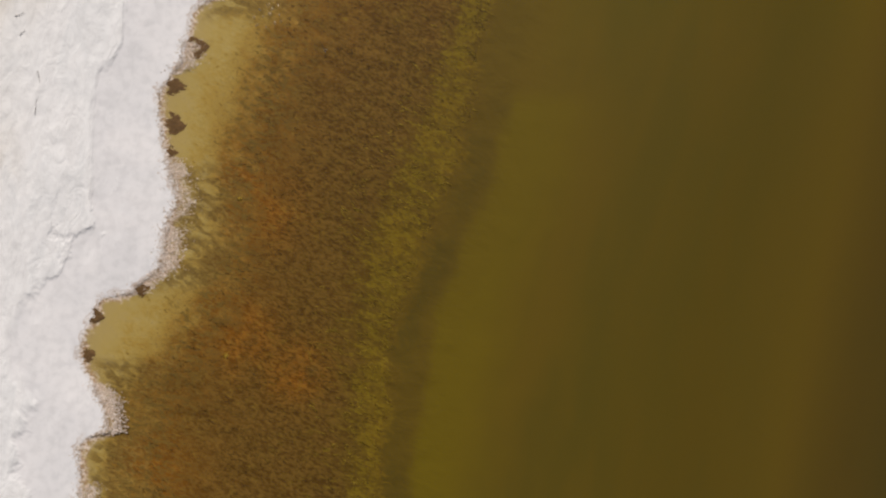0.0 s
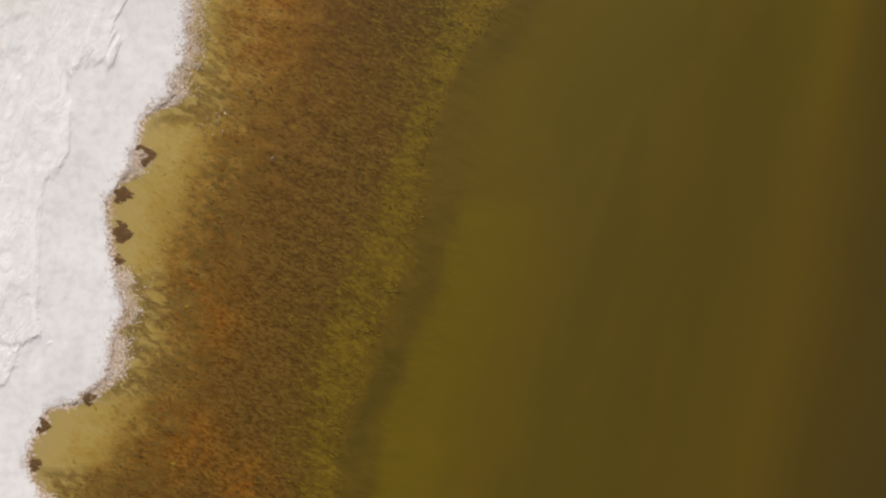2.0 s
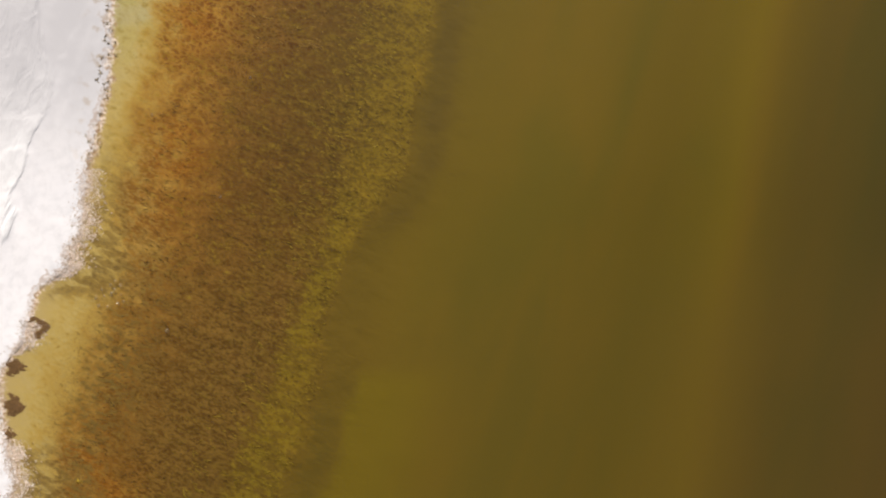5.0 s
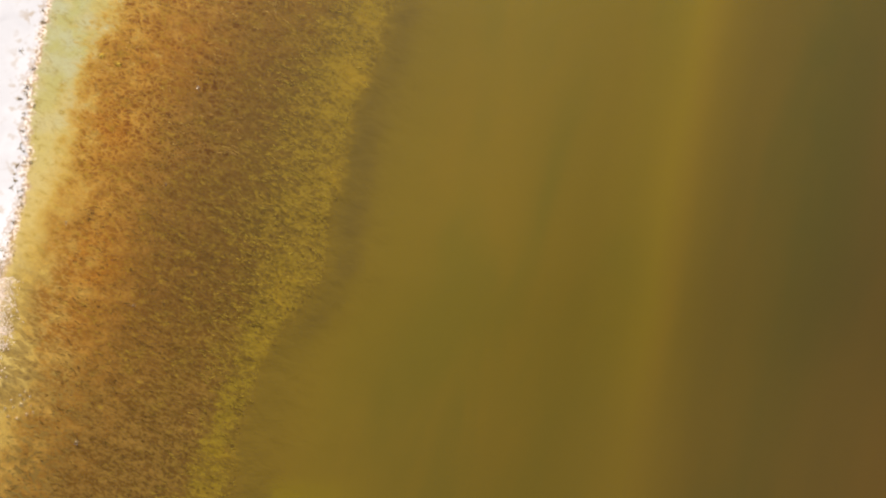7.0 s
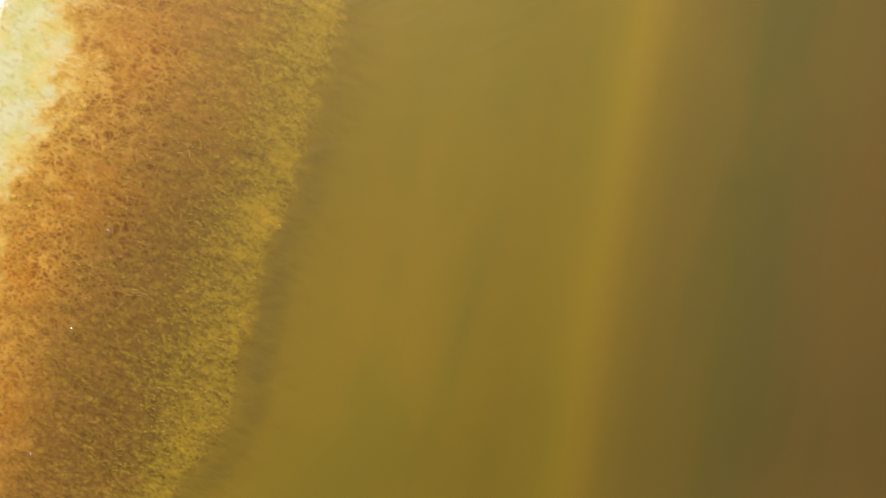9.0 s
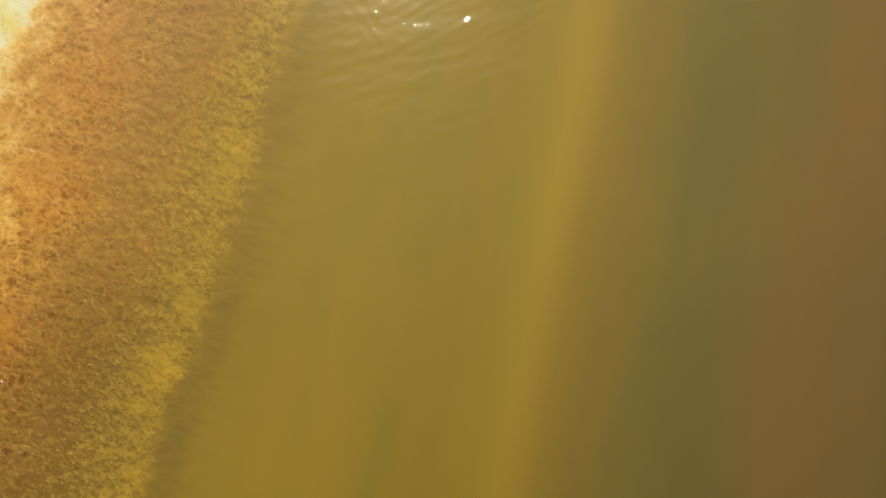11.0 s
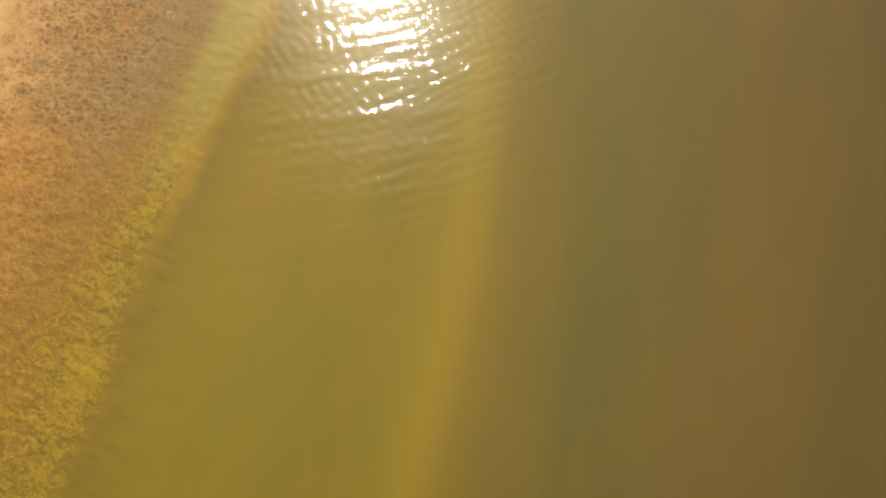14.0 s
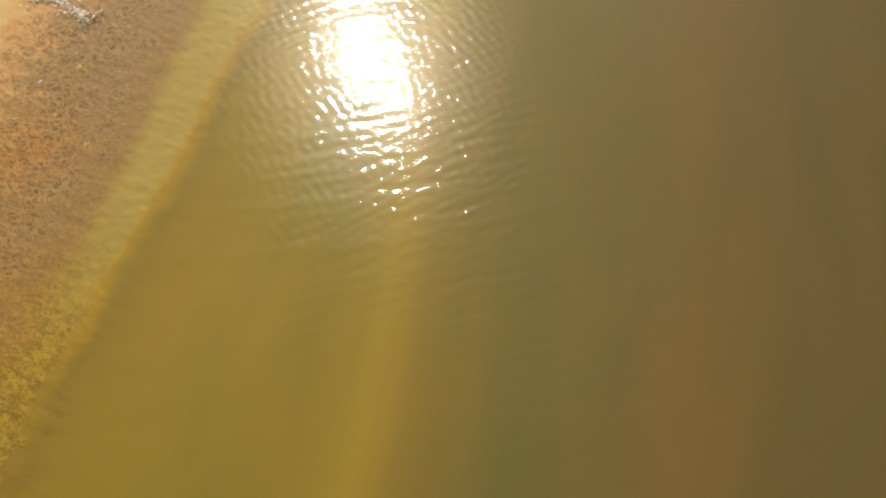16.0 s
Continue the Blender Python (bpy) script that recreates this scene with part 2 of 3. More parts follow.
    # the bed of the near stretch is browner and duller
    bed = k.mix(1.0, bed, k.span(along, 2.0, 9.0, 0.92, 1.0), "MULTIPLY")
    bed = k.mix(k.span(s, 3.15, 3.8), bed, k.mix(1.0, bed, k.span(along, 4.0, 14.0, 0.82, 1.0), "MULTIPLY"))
    # slow ochre and olive streaks and blots that drift along the shore in the deeper water
    run = k.noise(3.4, flow.outputs[0], 4, 0.3)
    blots = k.noise(0.6, k.mapped((1.0, 0.22, 1.0), -13), 4, 0.6)
    drift = plus(k.math("MULTIPLY", run, 0.62), k.math("MULTIPLY", blots, 0.38))
    bed = k.mix(times(k.span(s, 3.05, 3.4), k.span(from_streak, 0.05, 0.3, 0.3, 1.0), k.span(s, 4.2, 5.0, 1.0, 0.55)), bed, k.mix(1.0, bed, k.mix(k.span(drift, 0.38, 0.62), (0.91, 0.965, 1.0), (1.09, 1.035, 1.0)), "MULTIPLY"))
    olive = times(k.span(along, 3.0, 8.0, 0.72, 0.0), k.span(s, 3.12, 3.34), k.span(s, 3.80, 3.95, 1.0, 0.0), k.span(blots, 0.32, 0.62, 1.0, 0.35))
    bed = k.mix(olive, bed, (0.092, 0.073, 0.0098))
    bed = k.mix(times(loose, 0.45, k.span(s, 3.75, 3.95), k.span(s, 4.05, 4.3, 1.0, 0.0)), bed, (0.108, 0.076, 0.011))
    bed = k.mix(times(loose, 0.7, k.span(sz, 1.0, 1.45), k.span(sz, 1.9, 2.4, 1.0, 0.25)), bed, (0.148, 0.084, 0.019))
    bed = k.mix(times(k.span(along, 10.0, 15.0), k.span(sz, 1.2, 1.5), k.span(s, 2.0, 2.5, 1.0, 0.0)), bed, k.mix(1.0, bed, (1.17, 1.14, 1.0), "MULTIPLY"))
    # a dark trough outside the belt, and a bright bank that begins beyond it
    jag = plus(past, plus(k.math("MULTIPLY", about(n_mid, 1.0), k.span(along, 3.5, 7.0, 0.55, 0.28)), k.math("MULTIPLY", about(dash, 1.0), k.span(along, 3.5, 7.0, 1.0, 0.35))))
    deepest = k.math("MULTIPLY", k.math("MAXIMUM", k.span(along, 2.4, 3.6, 0.70, 0.25), k.span(along, 5.8, 6.8, 0.0, 0.95)), k.span(along, 11.5, 15.5, 1.0, 0.22))
    trough = times(deepest, k.span(jag, -0.12, 0.18), k.span(jag, 0.25, 0.85, 1.0, 0.0), k.span(k.noise(0.7, detail=3), 0.36, 0.6, 0.30, 1.0))
    bed = k.mix(trough, bed, k.mix(loose, (0.117, 0.077, 0.0135), (0.098, 0.069, 0.0125)))
    bank = times(k.span(along, 2.9, 3.5, 1.0, 0.0), k.span(plus(past, about(n_mid, 0.2)), 0.45, 0.78), k.span(past, 1.0, 2.9, 1.0, 0.0))
    bed = k.mix(k.math("MULTIPLY", bank, k.span(run, 0.35, 0.65, 0.55, 0.85)), bed, (0.160, 0.115, 0.0095))
    # a pale cream shelf where the bed is shallowest, farther along the shore
    shelf = times(k.span(along, 8.0, 13.0), k.span(sz, k.span(along, 9.0, 12.0, 0.05, 0.55), k.span(along, 9.0, 12.0, 1.05, 0.98), 1.0, 0.0),
                  k.span(plus(k.math("MULTIPLY", k.noise(1.1, detail=4, distort=0.8), 0.8), k.math("MULTIPLY", lay_noise, 0.2)), 0.34, 0.52, 0.45, 1.0))
    shelf = k.math("MULTIPLY", shelf, k.span(film, 0.0, 1.0, 1.0, 0.3))
    bed = k.mix(times(film, 0.8, k.span(s, 1.05, 1.55, 1.0, 0.0)), bed, (0.32, 0.168, 0.048))
    bed = k.mix(times(film, 0.75, k.span(sz, 1.0, 1.4), k.span(sz, 1.9, 2.2, 1.0, 0.0)), bed, (0.172, 0.106, 0.032))
    bed = k.mix(shelf, bed, k.mix(k.span(k.noise(1.6, detail=3), 0.38, 0.60), (0.355, 0.33, 0.135), (0.38, 0.365, 0.22)))
    mat = times(k.span(s, 0.55, 1.1), k.span(crest, 0.55, 1.05, 1.0, 0.0))
    # rust-orange growth in patches
    orange = times(rust, mat, k.span(n_mid, 0.30, 0.60))
    bed = k.mix(k.math("MULTIPLY", orange, k.span(along, 6.0, 14.0, 0.75, 0.58)), bed, (0.29, 0.115, 0.014))
    # filament web: pale winding filaments over dark reddish hollows, thick near the shelf, thin farther out
    patchy = k.span(k.noise(0.9, detail=3, distort=0.4), 0.32, 0.55, 0.30, 1.0)
    webbed = times(mat, far_on, k.span(sz, 0.9, 1.1), k.span(sz, 1.5, 2.0, 1.0, 0.2), patchy, k.span(along, 8.0, 13.0, 0.6, 1.0), k.span(k.math("ABSOLUTE", k.math("SUBTRACT", along, 19.0)), 2.0, 5.0, 0.7, 1.0))
    bed = k.mix(webbed, bed, k.mix(1.0, bed, k.mix(web, (0.54, 0.40, 0.40), (1.24, 1.36, 1.30)), "MULTIPLY"))
    thin = times(mat, k.span(along, 3.0, 9.0, 0.30, 0.75), k.span(webbed, 0.0, 1.0, 1.0, 0.3))
    bed = k.mix(thin, bed, k.mix(1.0, bed, k.mix(fine_web, (0.87, 0.84, 0.83), (1.16, 1.18, 1.14)), "MULTIPLY"))
    # the outer half of the mat is duller here
    worn = times(k.span(along, 4.5, 7.5), k.span(along, 12.0, 16.0, 1.0, 0.0), k.span(s, 1.2, 1.65), k.span(s, 2.1, 2.8, 1.0, 0.35))
    bed = k.mix(worn, bed, k.mix(1.0, bed, (0.77, 0.775, 0.85), "MULTIPLY"))
    # the yellow belt: dashes that thicken to its crest, solid in places, a smooth film farther along
    ragged = plus(crest, k.math("MULTIPLY", plus(about(n_mid, 1.2), about(dash, 2.6)), k.math("MAXIMUM", k.span(along, 3.5, 7.0, 1.0, 0.40), k.span(along, 12.0, 15.0, 0.40, 0.95))))
    dense = plus(k.span(crest, -1.5, 0.0, k.span(along, 3.5, 6.0, -0.23, -0.11), k.span(along, 3.5, 6.0, 0.035, 0.055)), k.span(ragged, 0.55, 1.15, 0.0, -0.6))
    dense = plus(dense, plus(about(n_mid, 0.22), k.math("MULTIPLY", k.math("SUBTRACT", fine_web, 0.4), k.span(along, 3.0, 8.0, 0.05, 0.22))))
    clump = k.span(plus(plus(k.math("MULTIPLY", dash, 0.65), k.math("MULTIPLY", lay_noise, 0.35)), dense), k.span(along, 4.0, 8.0, 0.45, 0.41), k.span(along, 4.0, 8.0, 0.62, 0.67))
    solid = times(k.span(along, 4.5, 7.0, 0.62, 1.0), k.span(crest, -0.55, 0.05), k.span(ragged, 0.75, 1.0, 1.0, 0.0), k.span(k.noise(0.75, detail=4, distort=0.8), 0.46, 0.62))
    smooth = times(film, 0.85, k.span(crest, -1.35, -0.5), k.span(crest, 0.55, 1.0, 1.0, 0.0))
    yellow = k.mix(k.span(along, 4.0, 10.0), (0.205, 0.142, 0.0125), (0.226, 0.149, 0.0145))
    yellow = k.mix(k.span(along, 13.0, 17.0), yellow, (0.258, 0.172, 0.015))
    bed = k.mix(k.math("MULTIPLY", clump, k.span(film, 0.0, 1.0, 0.64, 0.3)), bed, yellow)
    bed = k.mix(k.math("MULTIPLY", solid, k.span(fine_web, 0.0, 1.0, 0.45, 0.75)), bed, k.mix(k.span(n_mid, 0.4, 0.6), (0.215, 0.142, 0.014), (0.250, 0.155, 0.013)))
    bed = k.mix(smooth, bed, (0.222, 0.163, 0.036))
    lip = times(k.span(along, 17.0, 22.0), 0.5, k.span(crest, 0.45, 0.85), k.span(past, 0.0, 0.40, 1.0, 0.0))
    bed = k.mix(lip, bed, (0.245, 0.148, 0.012))
    # fine grain of short dashes
    grain = k.span(lay_noise, 0.39, 0.60, 0.0, 1.0)
    bed = k.mix(times(mat, k.span(crest, -1.0, 0.0, 1.0, 0.35), k.span(along, 4.0, 11.0, 0.66, k.span(film, 0.0, 1.0, 0.13, 0.06))), bed, k.mix(grain, (0.52, 0.46, 0.44), (1.32, 1.35, 1.32)), "MULTIPLY")
    bed = k.mix(times(mat, k.span(along, 12.0, 22.0), k.span(s, 1.7, 2.2, 1.0, 0.0)), bed, k.mix(1.0, bed, (0.97, 1.01, 1.40), "MULTIPLY"))
    # near by, tan and yellow-green flecks stand between the dark strokes
    fleck = k.span(k.noise(15.0, k.mapped((0.45, 1.0, 1.0), -30), 2, 0.3), 0.55, 0.66)
    bed = k.mix(times(fleck, loose, mat, k.span(n_mid, 0.35, 0.62, 0.10, 0.42)), bed, k.mix(k.span(s, 1.2, 2.0), (0.30, 0.19, 0.035), (0.185, 0.125, 0.016)))
    bed = k.mix(times(k.span(lay_noise, 0.50, 0.58), k.span(along, 7.0, 10.0, 0.50, 0.0), k.span(s, 0.45, 0.75), k.span(s, 1.0, 1.3, 1.0, 0.0)), bed, (0.36, 0.265, 0.08))
    # in the bays near by the bed is bare, elsewhere the growth reaches the rim
    bay = k.math("MAXIMUM", k.span(k.math("ABSOLUTE", k.math("SUBTRACT", along, 3.3)), 1.2, 1.9, 1.0, 0.0), k.span(k.math("ABSOLUTE", plus(along, 1.6)), 0.5, 1.0, 1.0, 0.0))
    bay = k.math("MAXIMUM", bay, far_on)
    reach = times(k.span(k.noise(6.5, lay, 4, 0.8), 0.36, 0.56), k.span(off, 0.05, 0.30), k.span(s, 0.9, 1.3, 1.0, 0.0))
    bed = k.mix(k.math("MULTIPLY", reach, k.span(bay, 0.0, 1.0, 0.80, 0.0)), bed, k.mix(grain, (0.125, 0.072, 0.020), (0.24, 0.155, 0.042)))
    # dark strokes that thicken from the bare bays to the mat
    stroke = k.span(plus(plus(k.math("MULTIPLY", lay_noise, 0.6), k.math("MULTIPLY", dash, 0.4)), k.span(s, 0.45, 1.30, -0.15, 0.0)), 0.475, 0.54)
    bed = k.mix(times(stroke, k.span(s, 0.2, 0.45), k.span(s, 1.15, 1.5, 1.0, 0.0), k.math("MULTIPLY", loose, 0.80)), bed, k.mix(n_mid, (0.095, 0.060, 0.016), (0.20, 0.135, 0.032)))
    speck = k.span(k.noise(24.0, detail=2), 0.60, 0.70)
    few = times(k.span(s, 0.15, 0.8), k.span(s, 1.3, 2.0, 0.65, 0.08), k.span(s, 2.6, 2.9, 1.0, 0.0))
    bed = k.mix(times(speck, few, k.span(along, 3.0, 9.0, 0.9, 0.05)), bed, (0.060, 0.034, 0.010))
    # the salt: a smooth damp sheet along the water, a rough pinkish white crust with frayed ledges behind it, tan inland
    land = k.math("MULTIPLY", off, -1.0)
    long = k.noise(0.75, k.mapped((1.5, 0.45, 1.0), -10), 5, 1.2)
    ledge = plus(land, about(k.noise(0.55, k.mapped((1.0, 0.5, 1.0), -12), 5, 0.8), 3.4))
    crust = k.span(ledge, 1.35, 1.62)
    sheet_tone = k.mix(k.span(k.noise(0.8, detail=4), 0.35, 0.65), (0.795, 0.757, 0.75), (0.87, 0.822, 0.806))
    crust_tone = k.ramp(long, [(0.30, (0.80, 0.765, 0.75)), (0.45, (0.86, 0.82, 0.80)), (0.55, (0.90, 0.862, 0.842)), (0.63, (0.83, 0.80, 0.785)), (0.75, (0.87, 0.832, 0.812))])
    salt = k.mix(crust, sheet_tone, crust_tone)
    lobe = k.noise(0.9, k.mapped((1.2, 0.5, 1.0), -14), 4, 1.4)
    salt = k.mix(k.span(k.math("ABSOLUTE", k.math("SUBTRACT", lobe, 0.5)), 0.0, 0.012, 0.22, 0.0), salt, (0.64, 0.62, 0.61))
    flake = k.noise(2.2, k.mapped((1.3, 0.6, 1.0), -14), 6, 1.8)
    salt = k.mix(k.math("MULTIPLY", crust, k.span(k.math("ABSOLUTE", k.math("SUBTRACT", flake, 0.5)), 0.0, 0.022, 0.22, 0.0)), salt, (0.60, 0.57, 0.54))
    tan = k.math("MULTIPLY", k.span(land, 2.5, 3.8), k.span(long, 0.3, 0.62, 0.95, 0.25))
    salt = k.mix(k.math("MULTIPLY", tan, 0.6), salt, (0.72, 0.63, 0.52))
    salt = k.mix(1.0, salt, k.span(k.noise(6.0, detail=5), 0.32, 0.60, 0.93, 1.02), "MULTIPLY")
    # farther along the grey salt is darkened to offset the rising exposure, with brown stains
    wet = k.math("MULTIPLY", k.span(along, 6.5, 10.0), k.span(k.noise(1.2, detail=4), 0.3, 0.6, 0.8, 1.0))
    stain = k.math("MULTIPLY", k.span(k.noise(5.0, detail=5), 0.52, 0.66), k.span(land, 0.2, 0.7, 1.0, 0.0))
    salt = k.mix(wet, salt, k.mix(stain, (0.55, 0.522, 0.522), (0.42, 0.34, 0.27)))
    # ragged rim: brown strand lines and pinkish grains
    edge = k.math("ADD", off, k.math("ADD", k.math("MULTIPLY", k.math("SUBTRACT", n_fine, 0.5), 0.34), k.math("MULTIPLY", k.math("SUBTRACT", n_mid, 0.5), 0.30)))
    grains = k.span(k.noise(15.0, detail=3), 0.40, 0.58)
    rim = k.mix(grains, (0.36, 0.235, 0.135), (0.74, 0.63, 0.54))
    salt = k.mix(k.span(edge, -0.09, 0.02), salt, rim)
    strand = k.math("MULTIPLY", k.span(k.math("ABSOLUTE", k.math("ADD", edge, 0.10)), 0.008, 0.035, 1.0, 0.0), k.span(k.noise(1.3, detail=3), 0.40, 0.60))
    salt = k.mix(k.math("MULTIPLY", strand, 0.6), salt, (0.42, 0.28, 0.19))
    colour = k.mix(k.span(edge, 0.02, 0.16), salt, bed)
    relief = k.math("MULTIPLY", lay_noise, k.span(off, 0.3, 1.2))
    relief = plus(relief, k.math("MULTIPLY", k.noise(4.0, detail=6, distort=1.0), 0.5))
    relief = times(relief, k.span(smooth, 0.0, 0.5, 1.0, 0.0), k.span(s, 2.9, 3.3, 1.0, 0.0), k.span(land, 0.1, 0.7, 1.0, 0.35))
    relief = plus(relief, times(crust, k.span(land, 0.3, 0.8), plus(k.math("MULTIPLY", flake, 2.2), k.math("MULTIPLY", lobe, 1.6))))
    relief = plus(relief, times(crust, k.span(land, 0.3, 0.8), 0.22))
    normal = k.bump(relief, 0.6, 0.024)
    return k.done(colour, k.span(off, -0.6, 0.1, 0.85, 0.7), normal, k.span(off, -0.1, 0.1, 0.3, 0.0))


def water_material():
    k = Nodes("lake_water")
    tree = k.tree
    fine = k.noise(1.0, k.mapped((9.0, 12.0, 1.0), 33), 2, 0.9)
    normal = k.bump(fine, 0.50, 0.006)
    gloss = tree.nodes.new("ShaderNodeBsdfGlossy")
    gloss.distribution = "BECKMANN"
    gloss.inputs["Roughness"].default_value = 0.075
    clear = tree.nodes.new("ShaderNodeBsdfTransparent")
    fres = tree.nodes.new("ShaderNodeFresnel")
    fres.inputs["IOR"].default_value = 1.333
    level = tree.nodes.new("ShaderNodeCombineXYZ")
    level.inputs[2].default_value = 1.0
    wide = tree.nodes.new("ShaderNodeBsdfGlossy")
    wide.distribution = "BECKMANN"
    wide.inputs["Roughness"].default_value = 0.55
    lobes = tree.nodes.new("ShaderNodeMixShader")
    lobes.inputs[0].default_value = 0.21
    tree.links.new(wide.outputs[0], lobes.inputs[2])
    mid = tree.nodes.new("ShaderNodeBsdfGlossy")
    mid.distribution = "BECKMANN"
    mid.inputs["Roughness"].default_value = 0.275
    first = tree.nodes.new("ShaderNodeMixShader")
    first.inputs[0].default_value = 0.135
    tree.links.new(gloss.outputs[0], first.inputs[1])
    tree.links.new(mid.outputs[0], first.inputs[2])
    both = tree.nodes.new("ShaderNodeMixShader")
    tree.links.new(normal, gloss.inputs["Normal"])
    shape = tree.nodes.new("ShaderNodeNewGeometry")
    for lobe, calm_part in ((mid, 0.62), (wide, 0.40)):
        blend = tree.nodes.new("ShaderNodeMix")
        blend.data_type = "VECTOR"
        lobe.inputs["Color"].default_value = (1.0, 0.93, 0.76, 1)
        blend.inputs[0].default_value = calm_part
        tree.links.new(shape.outputs["Normal"], blend.inputs[4])
        tree.links.new(level.outputs[0], blend.inputs[5])
        tree.links.new(blend.outputs[1], lobe.inputs["Normal"])
    tree.links.new(level.outputs[0], fres.inputs["Normal"])
    tree.links.new(fres.outputs[0], both.inputs[0])
    tree.links.new(clear.outputs[0], both.inputs[1])
    tree.links.new(lobes.outputs[0], both.inputs[2])
    tree.links.new(first.outputs[0], lobes.inputs[1])
    tree.links.new(both.outputs[0], k.out.inputs["Surface"])
    tree.nodes.remove(k.bsdf)
    return k.mat


def growth_material(name, stops, bumpy=False):
    """Soft wet growth, each strand or lump a little different."""
    k = Nodes(name)
    n = k.tree.nodes.new("ShaderNodeNewGeometry")
    colour = k.ramp(n.outputs["Random Per Island"], stops)
    fleck = k.span(k.noise(45.0, detail=2), 0.35, 0.65, 0.7, 1.25)
    colour = k.mix(1.0, colour, fleck, "MULTIPLY")
    return k.done(colour, 0.75, k.bump(k.noise(30.0), 0.3, 0.01) if bumpy else None)


# ---------------------------------------------------------------- ground and water
def sheet(name, x, y, z, material, **values):
    """One mesh from even rows of places, with values that the material reads."""
    rows, cols = x.shape
    me = bpy.data.meshes.new(name)
    i = (np.arange(rows - 1)[:, None] * cols + np.arange(cols - 1)).ravel()
    quads = np.stack([i, i + 1, i + cols + 1, i + cols], 1).astype(np.int32)
    me.vertices.add(rows * cols)
    me.vertices.foreach_set("co", np.stack([x, y, z], -1).astype(np.float32).ravel())
    me.loops.add(quads.size)
    me.loops.foreach_set("vertex_index", quads.ravel())
    me.polygons.add(len(quads))
    me.polygons.foreach_set("loop_start", np.arange(0, quads.size, 4, dtype=np.int32))
    me.polygons.foreach_set("use_smooth", np.ones(len(quads), bool))
    me.update(calc_edges=True)
    for key, v in values.items():
        me.attributes.new(key, "FLOAT", "POINT").data.foreach_set("value", v.astype(np.float32).ravel())
    me.materials.append(material)
    return tagged(new(name, me), kind="structure")


def spread(a, b, fine, far, growth=1.35):
    """Even steps from a to b, then ever longer ones out to far on both sides."""
    mid = list(np.arange(a, b, fine))
    step, left, right = fine, [a], [mid[-1]]
    while right[-1] < far:
        step *= growth
        left.append(left[-1] - step), right.append(right[-1] + step)
    return np.array(left[:0:-1] + mid + right[1:])


RUST = ((-4.0, 0.85, 0.8), (-4.4, -1.8, 0.8), (-6.1, -4.7, 0.8), (-4.3, 1.6, 0.6), (-2.5, 7.8, 0.9), (-0.95, 12.1, 0.9), (-2.0, 10.7, 0.8),
        (-3.3, 6.6, 0.8), (-0.5, 12.3, 0.9), (0.2, 15.6, 0.9), (0.8, 18.3, 1.0), (1.5, 21.8, 1.2), (3.1, 26.0, 1.4), (-3.2, -2.6, 0.6))

out = spread(-7.5, 8.2, 0.045, 600, 1.22)
gy = spread(-6.0, 33.0, 0.045, 600, 1.22)
GX, GY = np.meshgrid(out, gy)
GX = GX + line(GY, (-6, 33), (-7.2, 0.6)) - DRIFT * (np.minimum(GY + 6, 0) + np.maximum(GY - 33, 0)) * (np.abs(GY) > 150)
OFF = offshore(GX, GY)
ZONE = zone(GX, GY)
RUSTY = np.zeros_like(GX)
for rx, ry, rr in RUST:
    RUSTY = np.maximum(RUSTY, np.exp(-(((GX - rx) ** 2 + (GY - ry) ** 2) / rr**2)))
ground = sheet("ground", GX, GY, ground_z(GX, GY, OFF, ZONE), ground_material(), offshore=OFF, zone=ZONE, rust=RUSTY,
               past=GX - belt_out(GX, GY), belt=belt(GX, GY))
tagged(ground, "white salt flat running into a brown and yellow lake bed", "ground")

def steps(*stretches):
    """Places along a line: stretches of (from, to, step), then ever longer steps outwards at both ends."""
    mid = np.concatenate([np.arange(a, b, d) for a, b, d in stretches])
    grow = np.cumsum(0.06 * 1.3 ** np.arange(1, 32))
    return np.concatenate([mid[0] - grow[::-1], mid, mid[-1] + grow])


wx, wy = steps((0, 28, 0.043)), steps((5, 34.5, 0.043))
WX, WY = np.meshgrid(wx, wy)
coarse = np.maximum(*np.meshgrid(np.gradient(wx), np.gradient(wy)))
WZ, rng = np.zeros_like(WX), np.random.RandomState(4)
# long-crested wind ripples: heading, spread, shortest and longest wave, slope of each, how many
for heading, fan, short, tall, slope, count in ((100, 17, 0.22, 0.50, 0.0088, 26), (28, 12, 0.22, 0.38, 0.0090, 14), (118, 12, 0.22, 0.38, 0.0058, 12),
                                                (97, 8, 0.60, 1.20, 0.0065, 8)):
    for _ in range(count):
        length = short * (tall / short) ** rng.rand()
        way = radians(heading + rng.normal() * fan)
        kx, ky = 2 * math.pi / length * math.cos(way), 2 * math.pi / length * math.sin(way)
        WZ += slope * length / (2 * math.pi) * np.sin(kx * WX + ky * WY + rng.rand() * 6.283) * np.clip(length / coarse / 1.3 - 2, 0, 1)
WOFF = offshore(WX, WY)
calm = np.clip((zone(WX, WY) - 1.5) / 1.8, 0.08, 1) * (0.8 + 0.35 * rough(WX, WY, 4.0, 51, 2))
calm = calm * np.clip(WX / 2, 0, 1) * np.clip((28 - WX) / 1, 0, 1) * np.clip((WY - 5) / 14, 0, 1) * np.clip((34.5 - WY) / 1, 0, 1)
water = sheet("water", WX, WY, np.where(WOFF < -0.5, -0.02, 0.0) + WZ * calm, water_material())
tagged(water, "clear shallow lake water with fine wind ripples", "water")


